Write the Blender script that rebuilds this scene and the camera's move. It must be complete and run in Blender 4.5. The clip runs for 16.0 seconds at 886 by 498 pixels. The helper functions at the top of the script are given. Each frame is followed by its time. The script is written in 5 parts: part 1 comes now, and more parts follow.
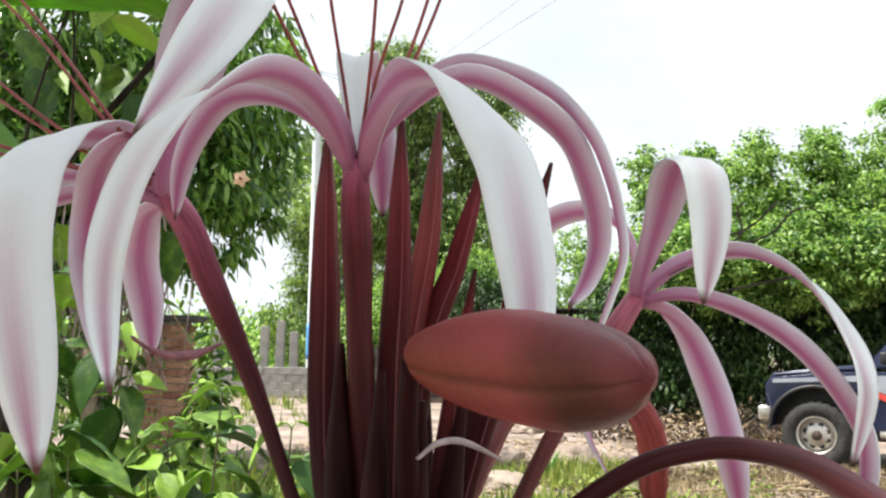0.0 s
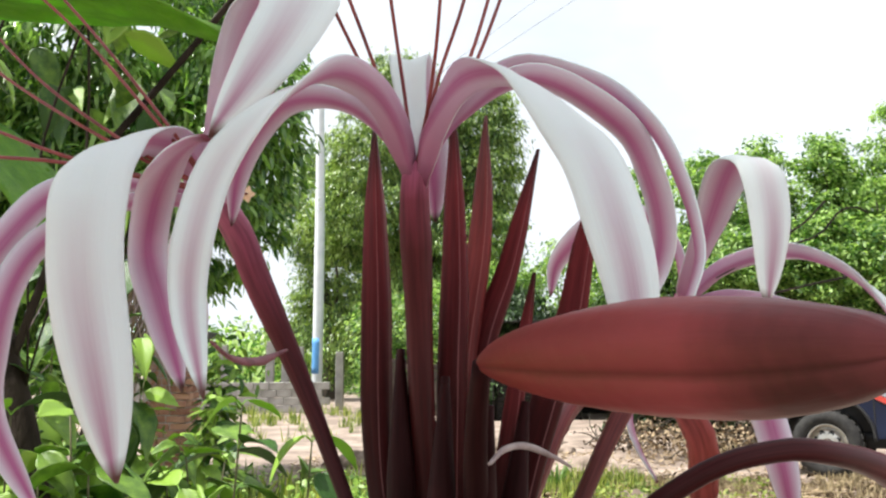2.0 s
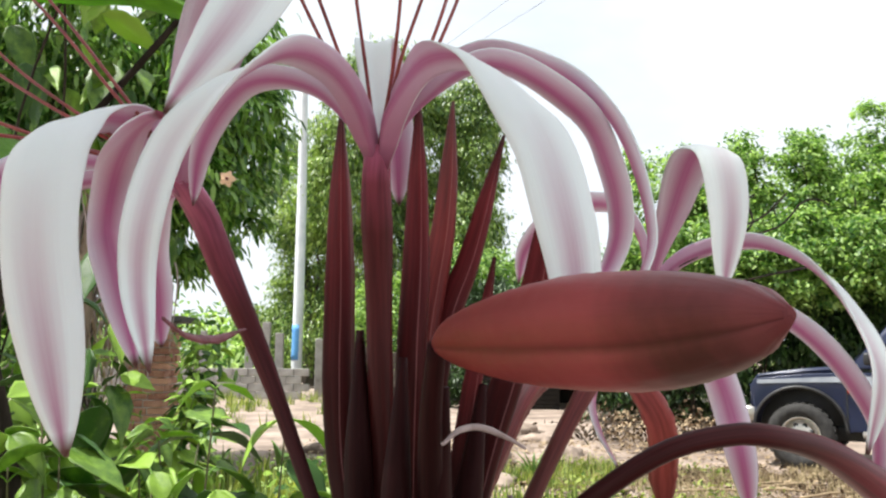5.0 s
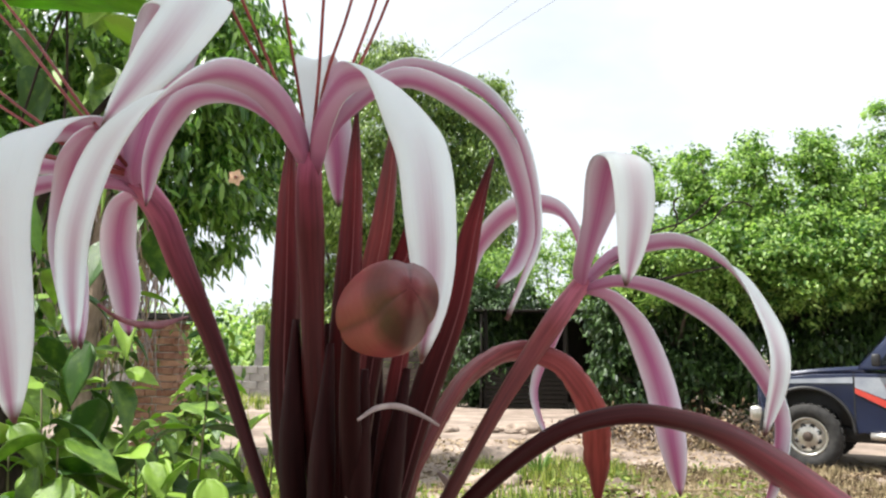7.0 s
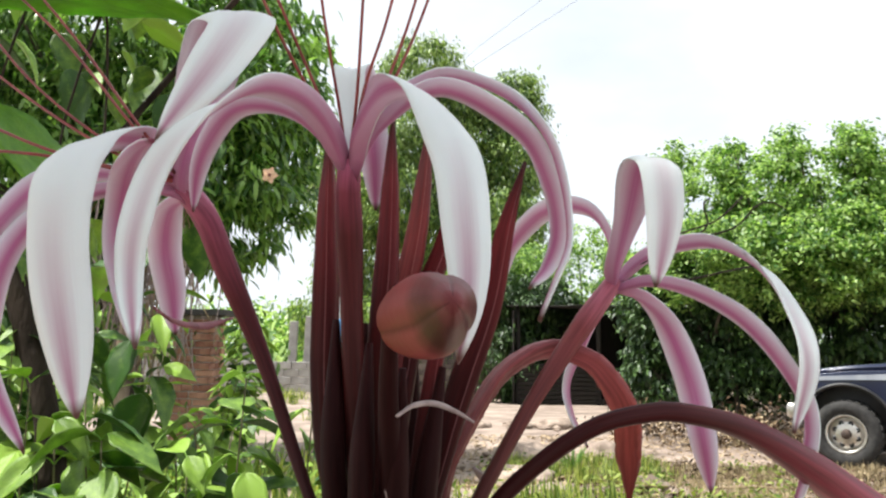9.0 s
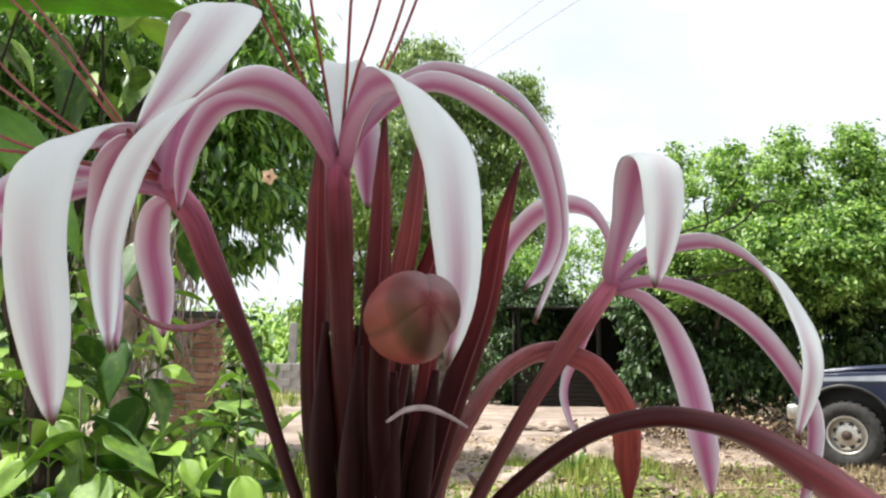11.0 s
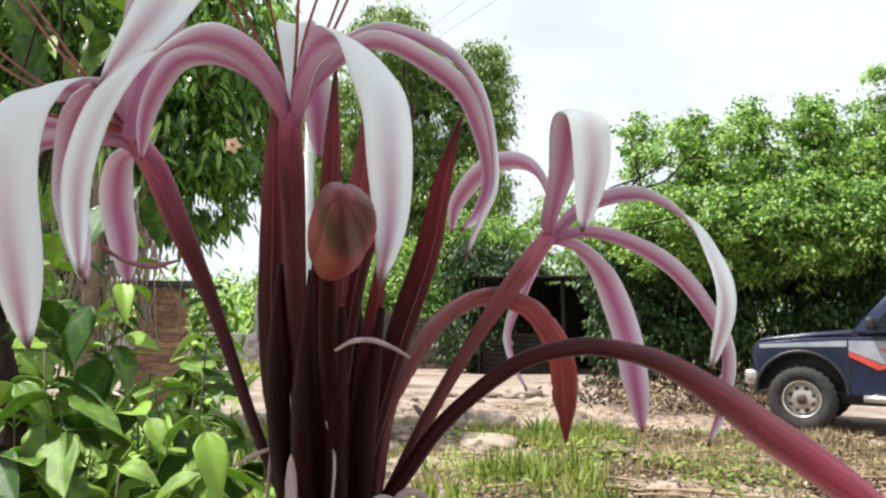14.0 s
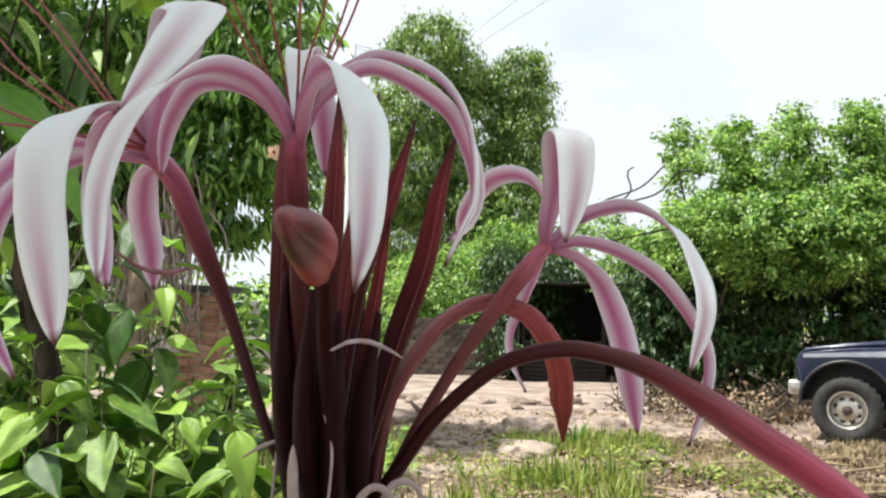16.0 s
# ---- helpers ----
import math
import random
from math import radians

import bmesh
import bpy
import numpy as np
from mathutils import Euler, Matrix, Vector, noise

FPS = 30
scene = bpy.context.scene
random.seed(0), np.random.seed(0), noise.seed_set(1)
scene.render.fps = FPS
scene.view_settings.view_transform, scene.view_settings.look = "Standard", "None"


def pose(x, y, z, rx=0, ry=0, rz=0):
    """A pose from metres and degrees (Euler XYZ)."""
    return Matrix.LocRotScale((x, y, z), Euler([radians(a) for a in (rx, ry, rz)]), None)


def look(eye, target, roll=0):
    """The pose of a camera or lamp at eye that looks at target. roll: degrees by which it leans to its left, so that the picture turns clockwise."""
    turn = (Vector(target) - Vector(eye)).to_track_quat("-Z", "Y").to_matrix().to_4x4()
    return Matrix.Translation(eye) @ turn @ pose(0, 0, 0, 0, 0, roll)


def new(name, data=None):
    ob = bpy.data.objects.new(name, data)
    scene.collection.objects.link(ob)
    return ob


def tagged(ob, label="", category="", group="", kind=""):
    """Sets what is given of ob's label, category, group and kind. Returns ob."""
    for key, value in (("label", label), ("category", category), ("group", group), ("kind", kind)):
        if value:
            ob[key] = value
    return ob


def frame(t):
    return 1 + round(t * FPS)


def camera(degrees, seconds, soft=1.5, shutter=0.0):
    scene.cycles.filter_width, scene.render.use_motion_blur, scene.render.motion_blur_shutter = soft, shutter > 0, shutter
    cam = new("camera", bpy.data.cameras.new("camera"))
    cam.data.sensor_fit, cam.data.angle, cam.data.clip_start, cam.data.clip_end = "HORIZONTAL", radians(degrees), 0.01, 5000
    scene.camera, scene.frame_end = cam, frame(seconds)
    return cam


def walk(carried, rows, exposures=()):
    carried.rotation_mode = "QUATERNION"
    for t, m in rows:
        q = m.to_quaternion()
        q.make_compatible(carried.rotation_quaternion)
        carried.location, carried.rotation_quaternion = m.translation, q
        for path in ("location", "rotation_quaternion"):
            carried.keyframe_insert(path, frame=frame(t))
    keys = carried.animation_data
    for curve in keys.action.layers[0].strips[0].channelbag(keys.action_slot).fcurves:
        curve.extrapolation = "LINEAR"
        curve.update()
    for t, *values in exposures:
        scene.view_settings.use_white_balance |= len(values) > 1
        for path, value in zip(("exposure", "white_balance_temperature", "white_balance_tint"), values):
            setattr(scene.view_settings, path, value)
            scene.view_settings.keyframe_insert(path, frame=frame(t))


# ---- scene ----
cam = camera(55.7, 16.0, soft=2.3)
PATH = [
    (0, (0.003, -0.02, 1.232), (-0.005, 1.965, 1.475), 0.4),
    (0.5, (0.006, -0.013, 1.2313), (0.004, 1.973, 1.474), 0.9),
    (1, (-0.002, -0.014, 1.236), (-0.008, 1.971, 1.479), 0.2),
    (1.5, (-0.012, -0.01, 1.2336), (-0.017, 1.974, 1.483), 0.5),
    (2, (-0.018, -0.016, 1.2290), (-0.035, 1.965, 1.502), -0.4),
    (2.5, (-0.026, -0.021, 1.2264), (-0.042, 1.96, 1.497), -0.3),
    (3, (-0.029, -0.025, 1.2274), (-0.041, 1.957, 1.492), -0.0),
    (3.5, (-0.018, -0.024, 1.2299), (-0.033, 1.962, 1.47), -0.0),
    (4, (-0.021, -0.029, 1.2288), (-0.021, 1.956, 1.473), 0.6),
    (4.5, (-0.011, -0.019, 1.2297), (0.0, 1.967, 1.461), 0.4),
    (5, (-0.01, -0.018, 1.2266), (0.016, 1.966, 1.473), 0.4),
    (7.5, (0.028, -0.056, 1.222), (0.008, 1.93, 1.464), 0.9),
    (8, (0.021, -0.055, 1.222), (-0.029, 1.931, 1.458), 1.0),
    (8.5, (0.022, -0.066, 1.223), (-0.052, 1.919, 1.456), 0.8),
    (11, (0.026, -0.054, 1.224), (-0.049, 1.93, 1.461), 0.7),
    (11.5, (0.018, -0.054, 1.217), (-0.044, 1.933, 1.436), 0.4),
    (12, (0.03, -0.053, 1.213), (0.035, 1.938, 1.408), 0.2),
    (12.5, (0.017, -0.062, 1.211), (0.05, 1.93, 1.387), 0.6),
    (13, (0.022, -0.064, 1.209), (0.052, 1.928, 1.383), 0.1),
    (13.5, (0.024, -0.073, 1.208), (0.036, 1.92, 1.376), 0.4),
    (14, (0.037, -0.084, 1.21), (0.042, 1.909, 1.377), 0.4),
    (14.5, (0.055, -0.104, 1.205), (0.02, 1.889, 1.37), 0.8),
    (15, (0.063, -0.113, 1.207), (-0.004, 1.879, 1.372), 1.1),
    (15.5, (0.07, -0.114, 1.208), (-0.016, 1.876, 1.383), 0.5),
    (16, (0.061, -0.115, 1.209), (-0.031, 1.875, 1.39), 0.9),
]
walk(cam, [(t, look(eye, target, roll)) for t, eye, target, roll in PATH], exposures=[(0.0, 0.57), (11.5, 0.57), (13.0, 0.48), (16.0, 0.48)])

# ---- world, sun ----
SUN_EL, SUN_AZ = 62.0, -94.0          # height and bearing of the sun (bearing from +y towards +x)
world = bpy.data.worlds.new("sky")
scene.world = world
world.use_nodes = True
wn, wl = world.node_tree.nodes, world.node_tree.links
wn.clear()
w_out, w_bg, w_sky = wn.new("ShaderNodeOutputWorld"), wn.new("ShaderNodeBackground"), wn.new("ShaderNodeTexSky")
w_sky.sky_type, w_sky.sun_disc = "NISHITA", False
w_sky.sun_elevation, w_sky.sun_rotation = radians(SUN_EL), radians(SUN_AZ)
w_sky.air_density, w_sky.dust_density = 1.0, 2.0
w_co, w_map, w_noise, w_ramp, w_mix = (wn.new("ShaderNodeTexCoord"), wn.new("ShaderNodeMapping"), wn.new("ShaderNodeTexNoise"),
                                       wn.new("ShaderNodeValToRGB"), wn.new("ShaderNodeMix"))
w_map.inputs["Scale"].default_value = (2.2, 2.2, 5.0)
w_noise.inputs["Scale"].default_value, w_noise.inputs["Detail"].default_value = 1.4, 7.0
w_ramp.color_ramp.elements[0].position, w_ramp.color_ramp.elements[1].position = 0.10, 0.46
w_ramp.color_ramp.elements[0].color = (0.55, 0.55, 0.55, 1)
w_mix.data_type = "RGBA"
w_mix.inputs["B"].default_value = (5.4, 5.75, 6.15, 1)
wl.new(w_co.outputs["Generated"], w_map.inputs["Vector"])
wl.new(w_map.outputs["Vector"], w_noise.inputs["Vector"])
wl.new(w_noise.outputs["Fac"], w_ramp.inputs["Fac"])
wl.new(w_ramp.outputs["Color"], w_mix.inputs["Factor"])
wl.new(w_sky.outputs["Color"], w_mix.inputs["A"])
wl.new(w_mix.outputs["Result"], w_bg.inputs["Color"])
w_bg.inputs["Strength"].default_value = 0.13
wl.new(w_bg.outputs["Background"], w_out.inputs["Surface"])

sun = new("sun", bpy.data.lights.new("sun", "SUN"))
sun.data.energy, sun.data.angle, sun.data.color = 6.0, radians(0.6), (1.0, 0.97, 0.92)
e_, a_ = radians(SUN_EL), radians(SUN_AZ)
SUN_DIR = Vector((math.sin(a_) * math.cos(e_), math.cos(a_) * math.cos(e_), math.sin(e_)))
sun.matrix_world = look(SUN_DIR * 60, (0, 0, 0))


# ---- materials ----
def material(name, dark, light, rough=0.6, scale=8.0, bump=0.1, bump_scale=40.0, metallic=0.0, island=0.0, thin=0.0,
             thin_colour=None, coat=0.0, stretch=(1, 1, 1), spec=0.5, random_object=0.0):
    """Two-tone noise at two scales, with fine relief; thin: share of light let through; island: spread of tone from piece to piece."""
    m = bpy.data.materials.new(name)
    m.use_nodes = True
    nt = m.node_tree
    n, l = nt.nodes, nt.links
    b, out = n["Principled BSDF"], n["Material Output"]
    co, mp, n1, n2, add, ramp = (n.new("ShaderNodeTexCoord"), n.new("ShaderNodeMapping"), n.new("ShaderNodeTexNoise"), n.new("ShaderNodeTexNoise"),
                                 n.new("ShaderNodeMath"), n.new("ShaderNodeValToRGB"))
    mp.inputs["Scale"].default_value = stretch
    n1.inputs["Scale"].default_value, n1.inputs["Detail"].default_value = scale, 5
    n2.inputs["Scale"].default_value, n2.inputs["Detail"].default_value = bump_scale, 6
    add.operation = "MULTIPLY_ADD"
    add.inputs[1].default_value, add.inputs[2].default_value = 0.35, 0.0
    l.new(co.outputs["Object"], mp.inputs["Vector"])
    for t in (n1, n2):
        l.new(mp.outputs["Vector"], t.inputs["Vector"])
    l.new(n2.outputs["Fac"], add.inputs[0])
    l.new(n1.outputs["Fac"], add.inputs[2])
    fac = add.outputs[0]
    if island or random_object:
        src = n.new("ShaderNodeNewGeometry") if island else n.new("ShaderNodeObjectInfo")
        i2, i3 = n.new("ShaderNodeMath"), n.new("ShaderNodeMath")
        i2.operation, i3.operation = "SUBTRACT", "MULTIPLY_ADD"
        i2.inputs[1].default_value, i3.inputs[1].default_value = 0.5, island or random_object
        l.new(src.outputs["Random Per Island" if island else "Random"], i2.inputs[0])
        l.new(i2.outputs[0], i3.inputs[0])
        l.new(fac, i3.inputs[2])
        fac = i3.outputs[0]
    ramp.color_ramp.elements[0].position, ramp.color_ramp.elements[1].position = 0.42, 0.92
    ramp.color_ramp.elements[0].color, ramp.color_ramp.elements[1].color = (*dark, 1), (*light, 1)
    l.new(fac, ramp.inputs["Fac"])
    l.new(ramp.outputs["Color"], b.inputs["Base Color"])
    b.inputs["Roughness"].default_value, b.inputs["Metallic"].default_value = rough, metallic
    b.inputs["Coat Weight"].default_value, b.inputs["Specular IOR Level"].default_value = coat, spec
    if bump:
        bp = n.new("ShaderNodeBump")
        bp.inputs["Strength"].default_value, bp.inputs["Distance"].default_value = bump, 0.01 if bump_scale < 200 else 0.001
        l.new(n2.outputs["Fac"], bp.inputs["Height"])
        l.new(bp.outputs["Normal"], b.inputs["Normal"])
    if thin:
        tr, mx = n.new("ShaderNodeBsdfTranslucent"), n.new("ShaderNodeMixShader")
        mx.inputs[0].default_value = thin
        if thin_colour:
            hue = n.new("ShaderNodeMix")
            hue.data_type, hue.blend_type = "RGBA", "MULTIPLY"
            hue.inputs["Factor"].default_value = 1.0
            hue.inputs["B"].default_value = (*thin_colour, 1)
            l.new(ramp.outputs["Color"], hue.inputs["A"])
            l.new(hue.outputs["Result"], tr.inputs["Color"])
        else:
            l.new(ramp.outputs["Color"], tr.inputs["Color"])
        l.new(b.outputs["BSDF"], mx.inputs[1])
        l.new(tr.outputs["BSDF"], mx.inputs[2])
        l.new(mx.outputs["Shader"], out.inputs["Surface"])
    return m


def petal_material(name, margin, stripe, spread, base_pink, thin=0.28, base_len=0.25, rise=(0.0, 1.0)):
    """Petal skin: a stripe along the middle and a flush towards the base, from the u (across) and v (along) of the petal, with fine veins."""
    m = bpy.data.materials.new(name)
    m.use_nodes = True
    n, l = m.node_tree.nodes, m.node_tree.links
    b, out = n["Principled BSDF"], n["Material Output"]
    uv, sep = n.new("ShaderNodeUVMap"), n.new("ShaderNodeSeparateXYZ")
    uv.uv_map = "UVMap"
    l.new(uv.outputs["UV"], sep.inputs["Vector"])

    def mth(op, a, c=None, d=None, clamp=False):
        k = n.new("ShaderNodeMath")
        k.operation, k.use_clamp = op, clamp
        for i, v in enumerate((a, c, d)):
            if v is None:
                continue
            if isinstance(v, (int, float)):
                k.inputs[i].default_value = v
            else:
                l.new(v, k.inputs[i])
        return k.outputs[0]

    mp, noise_ = n.new("ShaderNodeMapping"), n.new("ShaderNodeTexNoise")
    mp.inputs["Scale"].default_value = (14, 2.2, 1)
    l.new(uv.outputs["UV"], mp.inputs["Vector"])
    noise_.inputs["Scale"].default_value, noise_.inputs["Detail"].default_value = 1.6, 4
    l.new(mp.outputs["Vector"], noise_.inputs["Vector"])
    across = mth("ABSOLUTE", mth("SUBTRACT", sep.outputs["X"], 0.5))                  # 0 in the middle, 0.5 at the edge
    wob = mth("MULTIPLY_ADD", noise_.outputs["Fac"], 0.16, -0.08)
    s = mth("SUBTRACT", 1.0, mth("DIVIDE", mth("ADD", across, wob), spread), clamp=True)
    s = mth("MULTIPLY", mth("MULTIPLY", s, 1.2, clamp=True), mth("MULTIPLY_ADD", noise_.outputs["Fac"], 0.5, 0.7), clamp=True)
    s = mth("MULTIPLY", s, mth("MULTIPLY_ADD", sep.outputs["Y"], rise[1], rise[0], clamp=True))
    flush = mth("SUBTRACT", 1.0, mth("DIVIDE", sep.outputs["Y"], base_len), clamp=True)
    fac = mth("MAXIMUM", s, mth("MULTIPLY", flush, base_pink), clamp=True)
    mix = n.new("ShaderNodeMix")
    mix.data_type = "RGBA"
    mix.inputs["A"].default_value, mix.inputs["B"].default_value = (*margin, 1), (*stripe, 1)
    l.new(fac, mix.inputs["Factor"])
    claw, skin = mth("SUBTRACT", 1.0, mth("DIVIDE", sep.outputs["Y"], 0.06), clamp=True), mix
    mix = n.new("ShaderNodeMix")
    mix.data_type = "RGBA"
    mix.inputs["B"].default_value = (0.26, 0.055, 0.10, 1)
    l.new(claw, mix.inputs["Factor"])
    l.new(skin.outputs["Result"], mix.inputs["A"])
    tip, skin = mth("MULTIPLY", mth("SUBTRACT", sep.outputs["Y"], 0.968), 40.0, clamp=True), mix
    mix = n.new("ShaderNodeMix")
    mix.data_type = "RGBA"
    mix.inputs["B"].default_value = (0.13, 0.05, 0.04, 1)
    l.new(tip, mix.inputs["Factor"])
    l.new(skin.outputs["Result"], mix.inputs["A"])
    l.new(mix.outputs["Result"], b.inputs["Base Color"])
    b.inputs["Roughness"].default_value = 0.45
    b.inputs["Sheen Weight"].default_value = 0.15
    bp, wv = n.new("ShaderNodeBump"), n.new("ShaderNodeTexNoise")
    mp2 = n.new("ShaderNodeMapping")
    mp2.inputs["Scale"].default_value = (34, 1.2, 1)
    l.new(uv.outputs["UV"], mp2.inputs["Vector"])
    l.new(mp2.outputs["Vector"], wv.inputs["Vector"])
    wv.inputs["Scale"].default_value = 1.5
    bp.inputs["Strength"].default_value, bp.inputs["Distance"].default_value = 0.35, 0.0006
    l.new(wv.outputs["Fac"], bp.inputs["Height"])
    l.new(bp.outputs["Normal"], b.inputs["Normal"])
    tr, mx = n.new("ShaderNodeBsdfTranslucent"), n.new("ShaderNodeMixShader")
    mx.inputs[0].default_value = thin
    l.new(mix.outputs["Result"], tr.inputs["Color"])
    l.new(b.outputs["BSDF"], mx.inputs[1])
    l.new(tr.outputs["BSDF"], mx.inputs[2])
    l.new(mx.outputs["Shader"], out.inputs["Surface"])
    return m


def stalk_material(name, stops, seam=None, seams=3, rough=0.4, painted_shadow=0.0, shift=0.0, shadow_at=(0, 0, 0), spec=0.3, seam_width=0.03, streak=0.33):
    """Skin of stalks and buds: pigment, with shade mixed in, that changes from foot to tip (v), streaks along it, pale
    or dark seams (u) and a painted shadow.
    """
    m = bpy.data.materials.new(name)
    m.use_nodes = True
    n, l = m.node_tree.nodes, m.node_tree.links
    b = n["Principled BSDF"]
    uv, sep, ramp = n.new("ShaderNodeUVMap"), n.new("ShaderNodeSeparateXYZ"), n.new("ShaderNodeValToRGB")
    uv.uv_map = "UVMap"
    l.new(uv.outputs["UV"], sep.inputs["Vector"])
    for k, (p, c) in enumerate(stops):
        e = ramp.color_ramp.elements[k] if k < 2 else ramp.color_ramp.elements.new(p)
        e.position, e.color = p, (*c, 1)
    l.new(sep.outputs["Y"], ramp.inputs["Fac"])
    mp, tex, hsv = n.new("ShaderNodeMapping"), n.new("ShaderNodeTexNoise"), n.new("ShaderNodeHueSaturation")
    mp.inputs["Scale"].default_value = (9, 3, 1)
    tex.inputs["Scale"].default_value, tex.inputs["Detail"].default_value = 2.0, 6
    l.new(uv.outputs["UV"], mp.inputs["Vector"])
    l.new(mp.outputs["Vector"], tex.inputs["Vector"])
    val = n.new("ShaderNodeMapRange")
    val.inputs["From Min"].default_value, val.inputs["From Max"].default_value = 0.3, 0.7
    val.inputs["To Min"].default_value, val.inputs["To Max"].default_value = 1 - streak, 1 + streak
    l.new(tex.outputs["Fac"], val.inputs["Value"])
    l.new(val.outputs["Result"], hsv.inputs["Value"])
    l.new(ramp.outputs["Color"], hsv.inputs["Color"])
    col = hsv.outputs["Color"]

    def mth(op, a, c):
        k = n.new("ShaderNodeMath")
        k.operation, k.use_clamp = op, False
        for i, v in enumerate((a, c)):
            if isinstance(v, (int, float)):
                k.inputs[i].default_value = v
            else:
                l.new(v, k.inputs[i])
        return k.outputs[0]

    if seam:
        wob = mth("MULTIPLY", mth("SUBTRACT", tex.outputs["Fac"], 0.5), 0.05)
        d = mth("PINGPONG", mth("ADD", mth("MULTIPLY", mth("SUBTRACT", sep.outputs["X"], shift), seams), wob), 0.5)
        near = n.new("ShaderNodeMapRange")
        near.inputs["From Min"].default_value, near.inputs["From Max"].default_value = 0.0, seam_width
        near.inputs["To Min"].default_value, near.inputs["To Max"].default_value = 0.6, 0.0
        l.new(d, near.inputs["Value"])
        mix = n.new("ShaderNodeMix")
        mix.data_type = "RGBA"
        mix.inputs["B"].default_value = (*seam, 1)
        l.new(near.outputs["Result"], mix.inputs["Factor"])
        l.new(col, mix.inputs["A"])
        col = mix.outputs["Result"]
    # a shadow painted into the skin as a ragged dark patch round one point
    if painted_shadow:
        co, sp = n.new("ShaderNodeTexCoord"), n.new("ShaderNodeTexNoise")
        sp.inputs["Scale"].default_value, sp.inputs["Detail"].default_value = 260, 4
        l.new(co.outputs["Object"], sp.inputs["Vector"])
        far = n.new("ShaderNodeVectorMath")
        far.operation = "DISTANCE"
        far.inputs[1].default_value = shadow_at
        l.new(co.outputs["Object"], far.inputs[0])
        r2, mx = n.new("ShaderNodeMapRange"), n.new("ShaderNodeMix")
        r2.inputs["From Min"].default_value, r2.inputs["From Max"].default_value = -0.0300, -0.0100
        r2.inputs["To Max"].default_value = painted_shadow
        ragged = mth("MULTIPLY", mth("SUBTRACT", sp.outputs["Fac"], 0.5), 0.007)
        l.new(mth("SUBTRACT", ragged, far.outputs["Value"]), r2.inputs["Value"])
        mx.data_type = "RGBA"
        mx.inputs["B"].default_value = (0.030, 0.008, 0.006, 1)
        l.new(r2.outputs["Result"], mx.inputs["Factor"])
        l.new(col, mx.inputs["A"])
        col = mx.outputs["Result"]
    l.new(col, b.inputs["Base Color"])
    b.inputs["Roughness"].default_value, b.inputs["Specular IOR Level"].default_value = rough, spec
    bp = n.new("ShaderNodeBump")
    bp.inputs["Strength"].default_value, bp.inputs["Distance"].default_value = 0.3, 0.0006
    l.new(tex.outputs["Fac"], bp.inputs["Height"])
    l.new(bp.outputs["Normal"], b.inputs["Normal"])
    return m


PETAL_IN = petal_material("petal_inner_face", (0.82, 0.885, 0.875), (0.42, 0.125, 0.240), 0.33, 0.62, thin=0.18, base_len=0.20, rise=(-1.25, 2.20))
PETAL_OUT = petal_material("petal_outer_face", (0.89, 0.81, 0.89), (0.60, 0.165, 0.37), 0.43, 0.92, thin=0.48, base_len=0.44, rise=(0.9, 0.1))
# near-black feet: maroon pigment plus the shade low among the stems, in one colour
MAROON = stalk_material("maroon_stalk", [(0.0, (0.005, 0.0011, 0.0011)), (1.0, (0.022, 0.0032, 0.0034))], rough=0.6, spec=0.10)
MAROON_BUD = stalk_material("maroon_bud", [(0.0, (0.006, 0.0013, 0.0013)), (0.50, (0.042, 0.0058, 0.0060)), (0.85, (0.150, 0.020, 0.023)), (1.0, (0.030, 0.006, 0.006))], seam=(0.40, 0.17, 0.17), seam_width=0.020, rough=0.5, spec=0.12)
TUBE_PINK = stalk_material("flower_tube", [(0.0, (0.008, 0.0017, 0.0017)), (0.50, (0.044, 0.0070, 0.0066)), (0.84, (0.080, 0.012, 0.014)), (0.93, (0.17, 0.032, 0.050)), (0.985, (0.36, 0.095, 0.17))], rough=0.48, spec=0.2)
RED_SPEAR = stalk_material("crimson_bud", [(0.0, (0.02, 0.003, 0.003)), (0.45, (0.11, 0.018, 0.018)), (0.7, (0.20, 0.032, 0.030)), (1.0, (0.08, 0.012, 0.011))], seam=(0.42, 0.17, 0.16), seam_width=0.022, rough=0.5, spec=0.2)
TUBE_RED = stalk_material("red_flower_tube", [(0.0, (0.02, 0.004, 0.003)), (0.45, (0.095, 0.022, 0.019)), (0.80, (0.20, 0.042, 0.044)), (0.97, (0.46, 0.14, 0.20))], rough=0.5, spec=0.2)
TUBE_FLARE = stalk_material("flared_flower_tube", [(0.0, (0.012, 0.0026, 0.0026)), (0.45, (0.048, 0.0075, 0.0080)), (0.68, (0.090, 0.014, 0.018)), (0.80, (0.20, 0.042, 0.065)), (0.94, (0.38, 0.11, 0.19))], rough=0.48, spec=0.2)
BUD_RED = stalk_material("brick_red_bud", [(0.0, (0.03, 0.005, 0.005)), (0.35, (0.17, 0.038, 0.038)), (0.6, (0.31, 0.080, 0.090)), (0.8, (0.30, 0.060, 0.050)), (1.0, (0.13, 0.022, 0.018))], seam=(0.07, 0.012, 0.012), rough=0.42, spec=0.25)
BUD_PINK = stalk_material("rose_bud", [(0.0, (0.012, 0.0024, 0.0024)), (0.34, (0.055, 0.010, 0.011)), (0.50, (0.19, 0.028, 0.044)), (0.66, (0.34, 0.046, 0.086)), (1.0, (0.40, 0.065, 0.115))], rough=0.42, spec=0.15)
FILAMENT = material("red_filament", (0.15, 0.020, 0.020), (0.32, 0.060, 0.052), rough=0.45, scale=80, bump=0)
